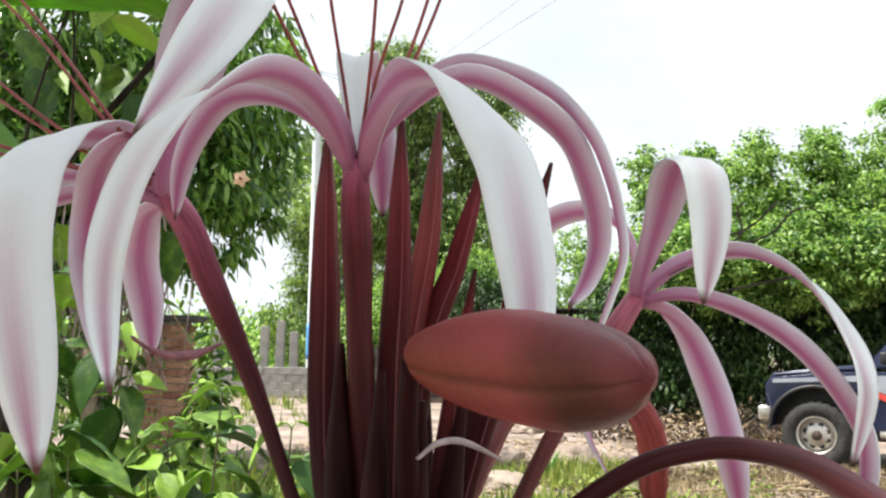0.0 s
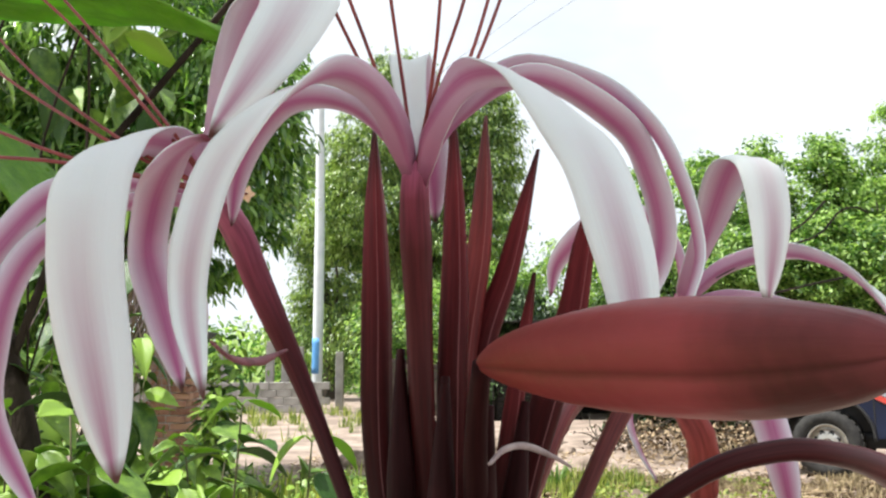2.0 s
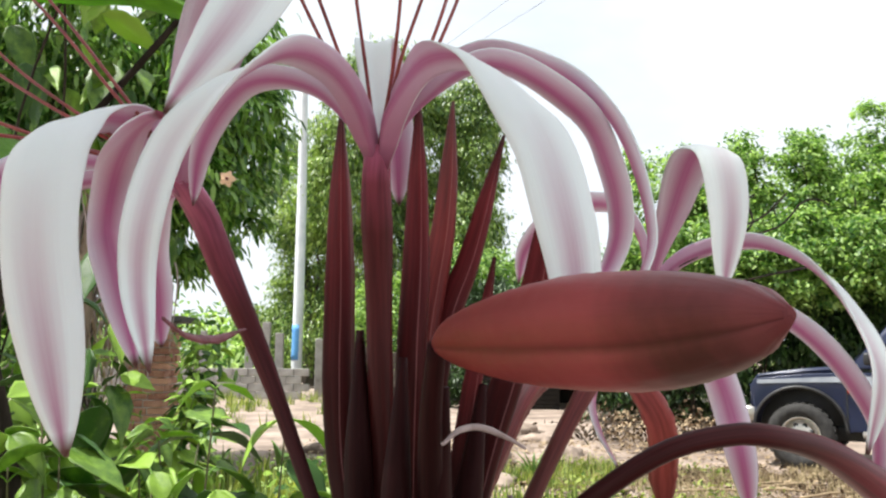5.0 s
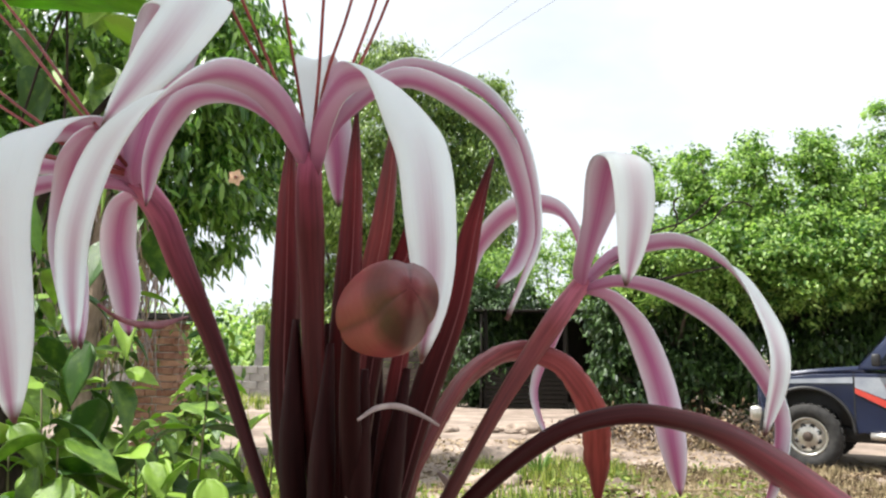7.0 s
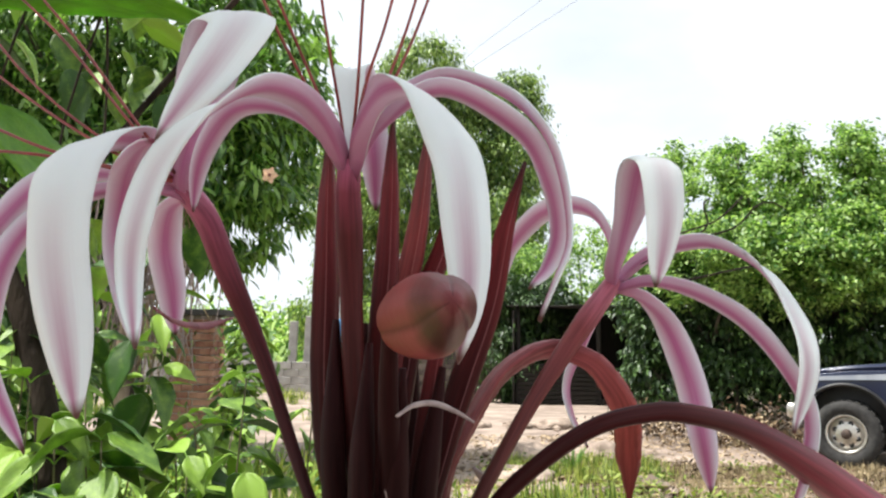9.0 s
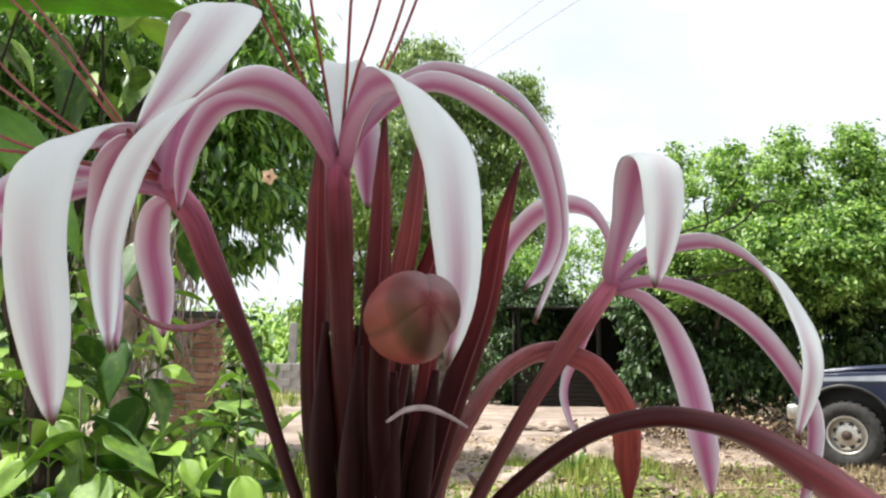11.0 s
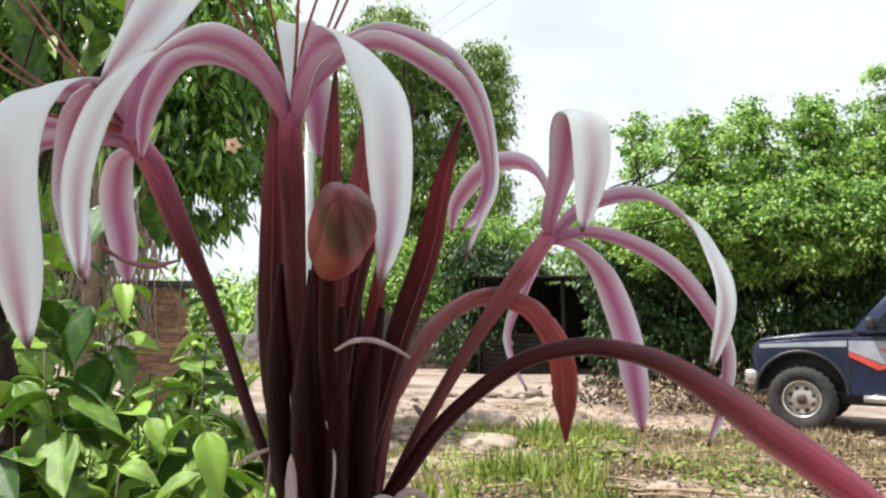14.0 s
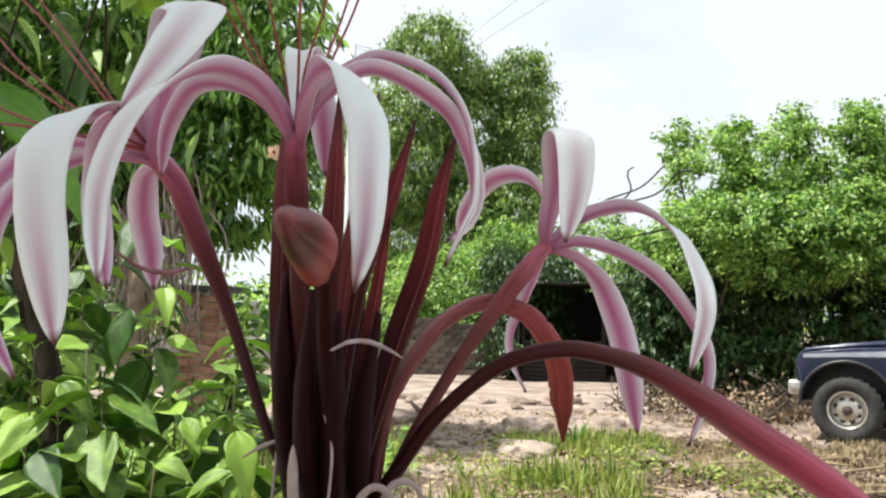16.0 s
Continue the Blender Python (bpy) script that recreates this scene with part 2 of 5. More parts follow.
DRY_FIBRE = material("dry_fibre", (0.24, 0.18, 0.172), (0.44, 0.365, 0.345), rough=0.8, scale=120, bump=0.3, bump_scale=600)
DRY_DARK = material("dry_filament", (0.015, 0.010, 0.008), (0.05, 0.03, 0.02), rough=0.8, scale=90, bump=0)
# the dark blunt end of this bud is shadow put into its colour
NOD_RED = stalk_material("nodding_bud", [(0.0, (0.18, 0.028, 0.028)), (0.35, (0.20, 0.028, 0.029)), (0.85, (0.27, 0.052, 0.058)), (1.0, (0.29, 0.078, 0.086))], seam=(0.08, 0.010, 0.012), seams=3, rough=0.42, painted_shadow=0.85, shift=100 / 360, shadow_at=(0.0380, -0.2520, 1.2185), spec=0.10, seam_width=0.08, streak=0.10)
WILT = material("wilted_tissue", (0.12, 0.03, 0.035), (0.32, 0.12, 0.14), rough=0.6, scale=90, bump=0.3, bump_scale=400)

LEAF_BROAD = material("broad_leaf", (0.10, 0.24, 0.02), (0.30, 0.52, 0.06), rough=0.42, scale=9, bump=0.25, bump_scale=120, island=0.5,
                      thin=0.38, thin_colour=(1.3, 1.5, 0.5))
LEAF_MANGO = material("mango_leaf", (0.040, 0.115, 0.018), (0.26, 0.43, 0.105), rough=0.30, scale=2, bump=0, island=0.9, spec=0.7, thin=0.42, thin_colour=(1.15, 1.3, 0.6))
LEAF_CROWN = material("crown_leaf", (0.045, 0.105, 0.022), (0.30, 0.42, 0.11), rough=0.38, scale=0.5, bump=0, island=0.9, spec=0.5, thin=0.30, thin_colour=(1.3, 1.4, 0.6))
LEAF_WEED = material("weed_leaf", (0.07, 0.12, 0.025), (0.30, 0.36, 0.10), rough=0.75, scale=2, bump=0, island=0.9, spec=0.15, thin=0.3, thin_colour=(1.3, 1.3, 0.5))
LEAF_HEDGE = material("hedge_leaf", (0.055, 0.14, 0.030), (0.40, 0.56, 0.18), rough=0.45, scale=0.8, bump=0, island=0.8, thin=0.46, thin_colour=(1.25, 1.35, 0.75))
# green kept very dark: the shade under the hedge is put into the colour
LEAF_SHADED = material("shaded_undergrowth_leaf", (0.012, 0.035, 0.008), (0.06, 0.12, 0.025), rough=0.5, scale=2, bump=0, island=0.9, thin=0.2)
LEAF_DRY = material("dry_leaf", (0.16, 0.11, 0.06), (0.40, 0.30, 0.18), rough=0.8, scale=6, bump=0, island=0.8)
LEAF_BROWN = material("brown_leaf", (0.024, 0.015, 0.009), (0.13, 0.085, 0.052), rough=0.9, scale=5, bump=0, island=0.9, spec=0.1)
DARK_BLOCK = material("dark_block", (0.045, 0.036, 0.030), (0.16, 0.13, 0.11), rough=0.95, scale=6, bump=0.6, bump_scale=30, random_object=0.5)
DEAD_BARK = material("dead_bark", (0.08, 0.055, 0.038), (0.30, 0.23, 0.165), rough=0.95, scale=9, bump=1.0, bump_scale=30, stretch=(1, 1, 0.35))
GRASS = material("grass_blade", (0.08, 0.14, 0.022), (0.38, 0.44, 0.11), rough=0.5, scale=1.5, bump=0, island=0.9, thin=0.3, thin_colour=(1.3, 1.3, 0.5))
GRASS_DRY = material("dry_grass", (0.16, 0.12, 0.06), (0.42, 0.34, 0.19), rough=0.8, scale=2, bump=0, island=0.8)
DARK_BARK = material("dark_bark", (0.010, 0.008, 0.006), (0.055, 0.042, 0.032), rough=0.95, scale=14, bump=1.0, bump_scale=45, stretch=(1, 1, 0.4), spec=0.1)
BARK = material("bark", (0.025, 0.02, 0.015), (0.12, 0.095, 0.07), rough=0.9, scale=7, bump=0.8, bump_scale=22, stretch=(1, 1, 0.3))
TWIG = material("green_stem", (0.05, 0.05, 0.02), (0.14, 0.13, 0.05), rough=0.7, scale=40, bump=0.2, bump_scale=200)
DIRT = material("sandy_dirt", (0.10, 0.070, 0.052), (0.44, 0.35, 0.285), rough=0.95, scale=1.3, bump=1.0, bump_scale=7)
STONE = material("pale_stone", (0.15, 0.11, 0.082), (0.38, 0.30, 0.24), rough=0.95, scale=5, bump=1.0, bump_scale=18, random_object=0.4)
BRICK = material("weathered_brick", (0.26, 0.115, 0.075), (0.52, 0.29, 0.19), rough=0.9, scale=14, bump=0.5, bump_scale=60, random_object=0.5)
MORTAR = material("grey_mortar", (0.32, 0.28, 0.24), (0.52, 0.47, 0.41), rough=0.95, scale=10, bump=0.5, bump_scale=50)
CONCRETE = material("weathered_concrete", (0.20, 0.19, 0.18), (0.42, 0.40, 0.37), rough=0.9, scale=3, bump=0.4, bump_scale=30)
TIN = material("dark_tin_roof", (0.02, 0.02, 0.02), (0.07, 0.065, 0.06), rough=0.6, scale=2, bump=0.2, bump_scale=20)
# wood almost black, so its colour carries the shade inside the shed
WOOD = material("shaded_boards", (0.008, 0.0065, 0.0055), (0.026, 0.021, 0.017), rough=0.9, scale=4, bump=0.5, bump_scale=30, stretch=(1, 1, 0.1))
POLE_WHITE = material("pole_paint", (0.55, 0.60, 0.63), (0.74, 0.78, 0.80), rough=0.6, scale=3, bump=0.1, bump_scale=40)
POLE_BLUE = material("blue_band_paint", (0.08, 0.28, 0.62), (0.14, 0.40, 0.75), rough=0.6, scale=4, bump=0.1, bump_scale=40)
NAVY = material("navy_car_paint", (0.005, 0.009, 0.030), (0.013, 0.022, 0.065), rough=0.30, scale=2, bump=0.03, bump_scale=60, coat=0.35)
SILVER = material("silver_stripe", (0.24, 0.27, 0.32), (0.38, 0.41, 0.45), rough=0.35, scale=6, bump=0.02, bump_scale=60, coat=0.4)
RED_DECAL = material("red_decal", (0.50, 0.04, 0.03), (0.68, 0.09, 0.06), rough=0.35, scale=6, bump=0, coat=0.4)
RUBBER = material("tyre_rubber", (0.012, 0.012, 0.012), (0.045, 0.043, 0.04), rough=0.85, scale=18, bump=0.3, bump_scale=80)
CHROME = material("worn_chrome", (0.48, 0.45, 0.40), (0.72, 0.69, 0.64), rough=0.3, scale=12, bump=0.05, bump_scale=60, metallic=0.8)
BLACK_TRIM = material("black_trim", (0.012, 0.012, 0.013), (0.03, 0.03, 0.03), rough=0.5, scale=8, bump=0.05, bump_scale=60)
PEACH = material("peach_flower", (0.80, 0.52, 0.34), (0.90, 0.70, 0.50), rough=0.6, scale=20, bump=0, thin=0.3)
RUST = material("rusty_hub", (0.03, 0.022, 0.018), (0.09, 0.06, 0.045), rough=0.8, scale=30, bump=0.3, bump_scale=90)
CABLE = material("black_cable", (0.01, 0.01, 0.01), (0.03, 0.03, 0.03), rough=0.6, scale=8, bump=0)
GLASS = bpy.data.materials.new("car_glass")
GLASS.use_nodes = True
_g = GLASS.node_tree.nodes["Principled BSDF"]
_g.inputs["Base Color"].default_value, _g.inputs["Roughness"].default_value = (0.03, 0.04, 0.045, 1), 0.04
_g.inputs["Transmission Weight"].default_value = 0.5


# ---- mesh helpers ----
def part(name, bm, mats, parent=None, label="", smooth=True):
    me = bm if isinstance(bm, bpy.types.Mesh) else bpy.data.meshes.new(name)
    if not isinstance(bm, bpy.types.Mesh):
        bm.to_mesh(me)
        bm.free()
    me.name = name
    for m in mats if isinstance(mats, (list, tuple)) else [mats]:
        me.materials.append(m)
    if smooth:
        me.shade_smooth()
    ob = new(name, me)
    ob.parent = parent
    if label:
        ob["label"] = label
    return ob


def empty(name, place=(0, 0, 0)):
    ob = new(name)
    ob.empty_display_size = 0.05
    ob.location = place
    return ob


def spline(pts, n):
    """n + 1 points and tangents of a Catmull-Rom curve through pts, evenly spaced along it."""
    p = np.array(pts, float)
    p = np.vstack([2 * p[0] - p[1], p, 2 * p[-1] - p[-2]])
    fine = []
    for i in range(1, len(p) - 2):
        t = np.linspace(0, 1, 24, endpoint=False)[:, None]
        a, b, c, d = p[i - 1], p[i], p[i + 1], p[i + 2]
        fine.append(0.5 * (2 * b + (c - a) * t + (2 * a - 5 * b + 4 * c - d) * t**2 + (3 * b - a - 3 * c + d) * t**3))
    fine = np.vstack(fine + [p[-2:-1]])
    s = np.r_[0, np.cumsum(np.linalg.norm(np.diff(fine, axis=0), axis=1))]
    q = np.linspace(0, s[-1], n + 1)
    out = np.stack([np.interp(q, s, fine[:, k]) for k in range(3)], 1)
    tan = np.gradient(out, axis=0)
    return out, tan / np.linalg.norm(tan, axis=1)[:, None]


def unit(v):
    v = np.asarray(v, float)
    return v / max(np.linalg.norm(v), 1e-9)


def tube(pts, radii, n=24, seg=10, ridges=0, depth=0.0, flat=1.0, bumpy=0.0, phase=0.0, groove=0.0):
    """A round, closed tube along pts; radii are spread evenly along it. ridges: lengthwise ribs of that depth."""
    c, t = spline(pts, n)
    r = np.interp(np.linspace(0, 1, n + 1), np.linspace(0, 1, len(radii)), radii)
    side = unit(np.cross(t[0], (0.31, 0.95, 0.1)))
    verts, uvs = [], []
    for i in range(n + 1):
        side = unit(side - t[i] * (side @ t[i]))
        up = np.cross(t[i], side)
        for k in range(seg):
            a = 2 * math.pi * k / seg
            rr = r[i] * (1 + depth * math.cos(ridges * (a - radians(phase))))
            if groove:                                                   # narrow furrows between the ribs
                away = (math.degrees(a) - phase - 180 / ridges + 180 / ridges) % (360 / ridges) - 180 / ridges
                rr *= 1 - groove * math.exp(-(away / 9) ** 2)
            if bumpy:
                rr *= 1 + bumpy * noise.noise(Vector(c[i]) * (1.5 / max(r[i], 1e-4)) + Vector((k, 0, 0)))
            verts.append(c[i] + rr * (math.cos(a) * side + flat * math.sin(a) * up))
            uvs.append((k / seg, i / n))
    faces = [(i * seg + k, i * seg + (k + 1) % seg, (i + 1) * seg + (k + 1) % seg, (i + 1) * seg + k) for i in range(n) for k in range(seg)]
    faces += [tuple(range(seg))[::-1], tuple(n * seg + k for k in range(seg))]
    me = bpy.data.meshes.new("tube")
    me.from_pydata([tuple(v) for v in verts], [], faces)
    lay = me.uv_layers.new(name="UVMap")
    co = [uvs[v] if not (f < n * seg and f % seg == seg - 1 and uvs[v][0] == 0.0) else (1.0, uvs[v][1]) for f, face in enumerate(faces) for v in face]
    lay.data.foreach_set("uv", np.array(co).ravel())
    return me


def petal(parent, pts, width, twist=(0, 0), cup=0.12, base=0.42, broad=0.55, out=None, n=44, thick=0.0015, name="petal", point=3.4, foot=None, hood=0.5):
    """A strap-shaped petal along pts: pale upper face, flushed lower face, channelled middle, thin wavy edges."""
    if foot is not None:                                                 # the claw inside the flower's tube
        pts = [tuple(0.7 * np.array(foot) + 0.3 * np.array(pts[0]))] + list(pts)
    c, t = spline(pts, n)
    o = unit((*(np.array(out or (c[-1] - c[0]))[:2]), 0))
    side0 = np.cross(o, (0, 0, 1))
    nu = 10
    verts, uv = [], []
    seed = Vector(c[n // 2]) * 60
    for sheet in (1, -1):
        for i in range(n + 1):
            f = i / n
            s = unit(side0 - t[i] * (side0 @ t[i]))
            nrm = np.cross(s, t[i])
            a = radians(np.interp(f, np.linspace(0, 1, len(twist)), twist))
            s, nrm = math.cos(a) * s + math.sin(a) * nrm, math.cos(a) * nrm - math.sin(a) * s
            if f < broad:
                k = f / broad
                w = base + (1 - base) * k * k * (3 - 2 * k)
            else:
                k = (f - broad) / (1 - broad)
                w = max(1 - k**point, 0) ** 0.8
            if foot is not None:
                k = min(1.0, f / 0.10)
                w *= 0.55 + 0.45 * k * k * (3 - 2 * k)
            w = max(w * width, 0.0006)
            k = min(1.0, f / 0.34)
            gutter = (hood if foot is not None else cup) * (1 - k * k * (3 - 2 * k)) + cup * k * k * (3 - 2 * k)
            for j in range(nu + 1):
                u = 2 * j / nu - 1
                wave = 0.04 * width * noise.noise(seed + Vector((f * 9, u * 1.2, 3))) * abs(u)
                lift = gutter * w * (u * u - 0.35) - 0.035 * w * math.exp(-(u * 4) ** 2) + wave
                th = sheet * thick * (0.5 - 0.30 * u**4)
                verts.append(c[i] + s * (u * w / 2) + nrm * (lift + th))
                uv.append((j / nu, f))
    m, half = nu + 1, (nu + 1) * (n + 1)
    faces = []
    for i in range(n):
        for j in range(nu):
            q = (i * m + j, i * m + j + 1, (i + 1) * m + j + 1, (i + 1) * m + j)
            faces.append(q)
            faces.append(tuple(half + k for k in q[::-1]))
    inner = [k % 2 for k in range(len(faces))]
    edge = []
    for i in range(n):
        for j in (0, nu):
            q = (i * m + j, (i + 1) * m + j, half + (i + 1) * m + j, half + i * m + j)
            edge.append(q if j == 0 else q[::-1])
    for i in (0, n):
        for j in range(nu):
            q = (i * m + j, i * m + j + 1, half + i * m + j + 1, half + i * m + j)
            edge.append(q if i else q[::-1])
    me = bpy.data.meshes.new("petal")
    me.from_pydata([tuple(v) for v in verts], [], faces + edge)
    lay = me.uv_layers.new(name="UVMap")
    loop_v = np.empty(len(me.loops), int)
    me.loops.foreach_get("vertex_index", loop_v)
    lay.data.foreach_set("uv", np.array(uv)[loop_v].ravel())
    me.polygons.foreach_set("material_index", inner + [0] * len(edge))
    return part(name, me, [PETAL_IN, PETAL_OUT], parent)


def scatter(name, template, faces, places, rots, sizes, mats, parent=None, mat_index=None, smooth=True):
    """One mesh of many small pieces: template vertices (k x 3), turned by rots (n x 3 x 3), scaled and placed."""
    tv = np.asarray(template, float)
    k, nn = len(tv), len(places)
    v = np.einsum("nij,kj->nki", rots, tv) * np.asarray(sizes).reshape(nn, 1, -1) + np.asarray(places)[:, None, :]
    tri = np.asarray(faces)
    f = (tri[None] + (np.arange(nn) * k)[:, None, None]).reshape(-1, 3)
    me = bpy.data.meshes.new(name)
    me.vertices.add(nn * k)
    me.vertices.foreach_set("co", v.astype(np.float32).ravel())
    me.loops.add(len(f) * 3)
    me.polygons.add(len(f))
    me.loops.foreach_set("vertex_index", f.astype(np.int32).ravel())
    me.polygons.foreach_set("loop_start", np.arange(len(f), dtype=np.int32) * 3)
    me.polygons.foreach_set("loop_total", np.full(len(f), 3, np.int32))
    if mat_index is not None:
        me.polygons.foreach_set("material_index", np.repeat(mat_index, len(tri)).astype(np.int32))
    me.update(calc_edges=True)
    me.validate()
    return part(name, me, mats, parent, smooth=smooth)


def turns(rng, n, droop=0.0, spread=1.0, heading=None):
    """Random turns for leaves whose length lies along local +y and face along +z. droop: 0 level, 1 hanging."""
    yaw = rng.uniform(0, 2 * np.pi, n) if heading is None else heading + rng.normal(0, 0.5, n)
    pitch = -droop * np.pi / 2 + rng.normal(0, 0.45 * spread, n)
    roll = rng.normal(0, 0.5 * spread, n)
    cy, sy, cp, sp, cr, sr = np.cos(yaw), np.sin(yaw), np.cos(pitch), np.sin(pitch), np.cos(roll), np.sin(roll)
    z, o = np.zeros(n), np.ones(n)
    rz = np.stack([cy, -sy, z, sy, cy, z, z, z, o], 1).reshape(n, 3, 3)
    rx = np.stack([o, z, z, z, cp, -sp, z, sp, cp], 1).reshape(n, 3, 3)
    ry = np.stack([cr, z, sr, z, o, z, -sr, z, cr], 1).reshape(n, 3, 3)
    return rz @ rx @ ry


def leaf_shape(width, fold=0.12, bend=0.15):
    """A pointed leaf of length 1 along y, folded on its midrib."""
    v = [(0, 0, 0), (-width * 0.42, 0.28, fold * width), (0, 0.33, 0.02), (width * 0.42, 0.28, fold * width),
         (-width * 0.38, 0.66, fold * width - bend * 0.4), (0, 0.68, -bend * 0.4), (width * 0.38, 0.66, fold * width - bend * 0.4), (0, 1, -bend)]
    f = [(0, 2, 1), (0, 3, 2), (1, 2, 5), (1, 5, 4), (2, 3, 6), (2, 6, 5), (4, 5, 7), (5, 6, 7)]
    return v, f


def box(bm, lo, hi, bevel=0.0):
    """Adds an axis-aligned box, with its edges rounded, to bm."""
    r = bmesh.ops.create_cube(bm, size=1.0)
    lo, hi = Vector(lo), Vector(hi)
    for v in r["verts"]:
        v.co = Vector([lo[i] + (v.co[i] + 0.5) * (hi[i] - lo[i]) for i in range(3)])
    if bevel:
        edges = {e for v in r["verts"] for e in v.link_edges}
        bmesh.ops.bevel(bm, geom=list(edges), offset=bevel, segments=2, affect="EDGES", profile=0.5)
    return bm


# ---- setting ----
def ground_height(x, y):
    near = max(0.0, 1 - math.hypot(x, y - 8) / 30)
    return 0.05 * near * noise.noise(Vector((x * 0.5, y * 0.5, 0))) + 0.02 * near * noise.noise(Vector((x * 2.1, y * 2.1, 4)))


def build_ground():
    a = np.r_[np.linspace(-1500, -60, 10), np.linspace(-40, -8, 14), np.linspace(-7, 7, 57), np.linspace(8, 40, 14), np.linspace(60, 1500, 10)]
    b = np.r_[np.linspace(-1500, -60, 8), np.linspace(-40, -2, 12), np.linspace(-1, 18, 77), np.linspace(19, 60, 16), np.linspace(80, 2500, 12)]
    bm = bmesh.new()
    grid = [[bm.verts.new((x, y, ground_height(x, y))) for x in a] for y in b]
    for i in range(len(b) - 1):
        for j in range(len(a) - 1):
            bm.faces.new((grid[i][j], grid[i][j + 1], grid[i + 1][j + 1], grid[i + 1][j]))
    ob = part("ground", bm, DIRT)
    return tagged(ob, "pale sandy dirt yard with worn bare earth", "ground", kind="structure")


build_ground()


def tree(name, place, trunk_r, trunk_h, blobs, leaves, size, mat, width=0.3, droop=0.4, seed=1, label="", clump=0.30, limbs=7, group="", lean=(0, 0)):
    """A tapered trunk with limbs and a crown of leaf clumps. blobs: rows of centre x y z and radii, from the tree's foot."""
    rng = np.random.default_rng(seed)
    root = empty(name, place)
    tagged(root, label, "tree", group)
    fork = (lean[0], lean[1], trunk_h)
    part("trunk", tube([(0, 0, -0.1), (lean[0] * 0.3, lean[1] * 0.3, trunk_h * 0.45), fork], [trunk_r * 1.35, trunk_r, trunk_r * 0.8], n=16, seg=10, bumpy=0.25), BARK, root)
    for k in range(limbs):
        c = blobs[k % len(blobs)]
        d = unit(rng.normal(0, 1, 3)) * np.array(c[3:]) * 0.6
        end = np.array(c[:3]) + d
        mid = (np.array(fork) + end) / 2 + rng.normal(0, 0.12, 3) * trunk_h * 0.4
        part("limb", tube([fork, mid, end], [trunk_r * 0.55, trunk_r * 0.3, trunk_r * 0.08], n=10, seg=7, bumpy=0.2), BARK, root)
    vol = np.array([b[3] * b[4] + b[4] * b[5] + b[3] * b[5] for b in blobs])
    pos, head = [], []
    for b, share in zip(blobs, vol / vol.sum()):
        per = 60
        nc = max(6, int(leaves * share / per))
        d = rng.normal(0, 1, (nc, 3))
        d /= np.linalg.norm(d, axis=1)[:, None]
        lump = np.array([1 + 0.28 * noise.noise(Vector(q * 2.3) + Vector(b[:3])) for q in d])
        r = rng.uniform(0.45, 1.0, nc) ** 0.5 * lump
        c = np.array(b[:3]) + d * r[:, None] * np.array(b[3:])
        rad = clump * rng.uniform(0.6, 1.4, nc)
        p = c[:, None] + rng.normal(0, 0.5, (nc, per, 3)) * rad[:, None, None] * np.array([1, 1, 0.7])
        pos.append(p.reshape(-1, 3))
        out_dir = np.arctan2(d[:, 0], d[:, 1])
        head.append(np.repeat(-out_dir, per) + rng.normal(0, 0.9, nc * per))
    pos, head = np.vstack(pos), np.concatenate(head)
    keep = pos[:, 2] > 0.05
    pos, head = pos[keep], head[keep]
    v, f = leaf_shape(width)
    ob = scatter("crown", v, f, pos, turns(rng, len(pos), droop, 1.0, head), (size * rng.uniform(0.65, 1.25, len(pos)))[:, None], mat, root)
    ob["kind"] = "stuff"
    return root


# great mango behind the yard
tree("mango_tree", (-0.4, 26, 0), 0.32, 3.2,
     [(-1.35, 0, 9.95, 1.35, 1.3, 1.05), (-1.9, 0, 7.9, 1.6, 1.5, 1.3), (1.6, 0.2, 8.85, 0.98, 1.1, 1.15), (1.75, 0.1, 7.2, 0.95, 1.1, 1.3), (0.1, 0.3, 7.4, 1.2, 1.2, 1.5), (0.15, 0.3, 8.9, 0.75, 0.9, 0.8),
      (-2.2, -0.4, 5.8, 1.8, 1.6, 1.6), (1.3, -0.4, 4.9, 1.25, 1.3, 1.3), (-0.1, -0.4, 4.6, 1.6, 1.3, 1.4), (-0.2, -0.8, 2.4, 2.5, 1.5, 1.6)],
     110000, 0.17, LEAF_CROWN, width=0.30, droop=0.55, seed=3, label="tall dense dark green mango tree behind the dirt yard", clump=0.34)
tree("broadleaf_tree", (-4.4, 31, 0), 0.25, 3.0,
     [(-0.4, 0, 7.0, 1.7, 1.7, 2.4), (0.6, 0, 4.6, 1.9, 1.7, 2.2), (-0.2, -0.4, 2.4, 2.0, 1.6, 1.9)],
     34000, 0.18, LEAF_CROWN, width=0.34, droop=0.5, seed=5, label="dark green tree standing behind the white pole", clump=0.45)
# left mango with long hanging leaves
tree("mango_tree", (-3.7, 8.9, 0), 0.17, 1.9,
     [(-0.3, 0, 4.8, 1.9, 1.7, 1.6), (0.95, -0.2, 3.15, 1.05, 1.1, 1.2), (1.35, -0.2, 4.0, 0.75, 0.9, 0.9), (0.2, -0.2, 3.4, 1.2, 1.0, 1.2), (-1.2, -0.4, 3.0, 1.5, 1.2, 1.5), (-2.6, 0.2, 3.6, 1.8, 1.6, 2.2), (-2.2, 0.4, 1.5, 1.8, 1.2, 1.4)],
     84000, 0.17, LEAF_MANGO, width=0.28, droop=0.5, seed=8, label="leafy mango tree with long drooping leaves beside the brick pillar", clump=0.24, limbs=9)
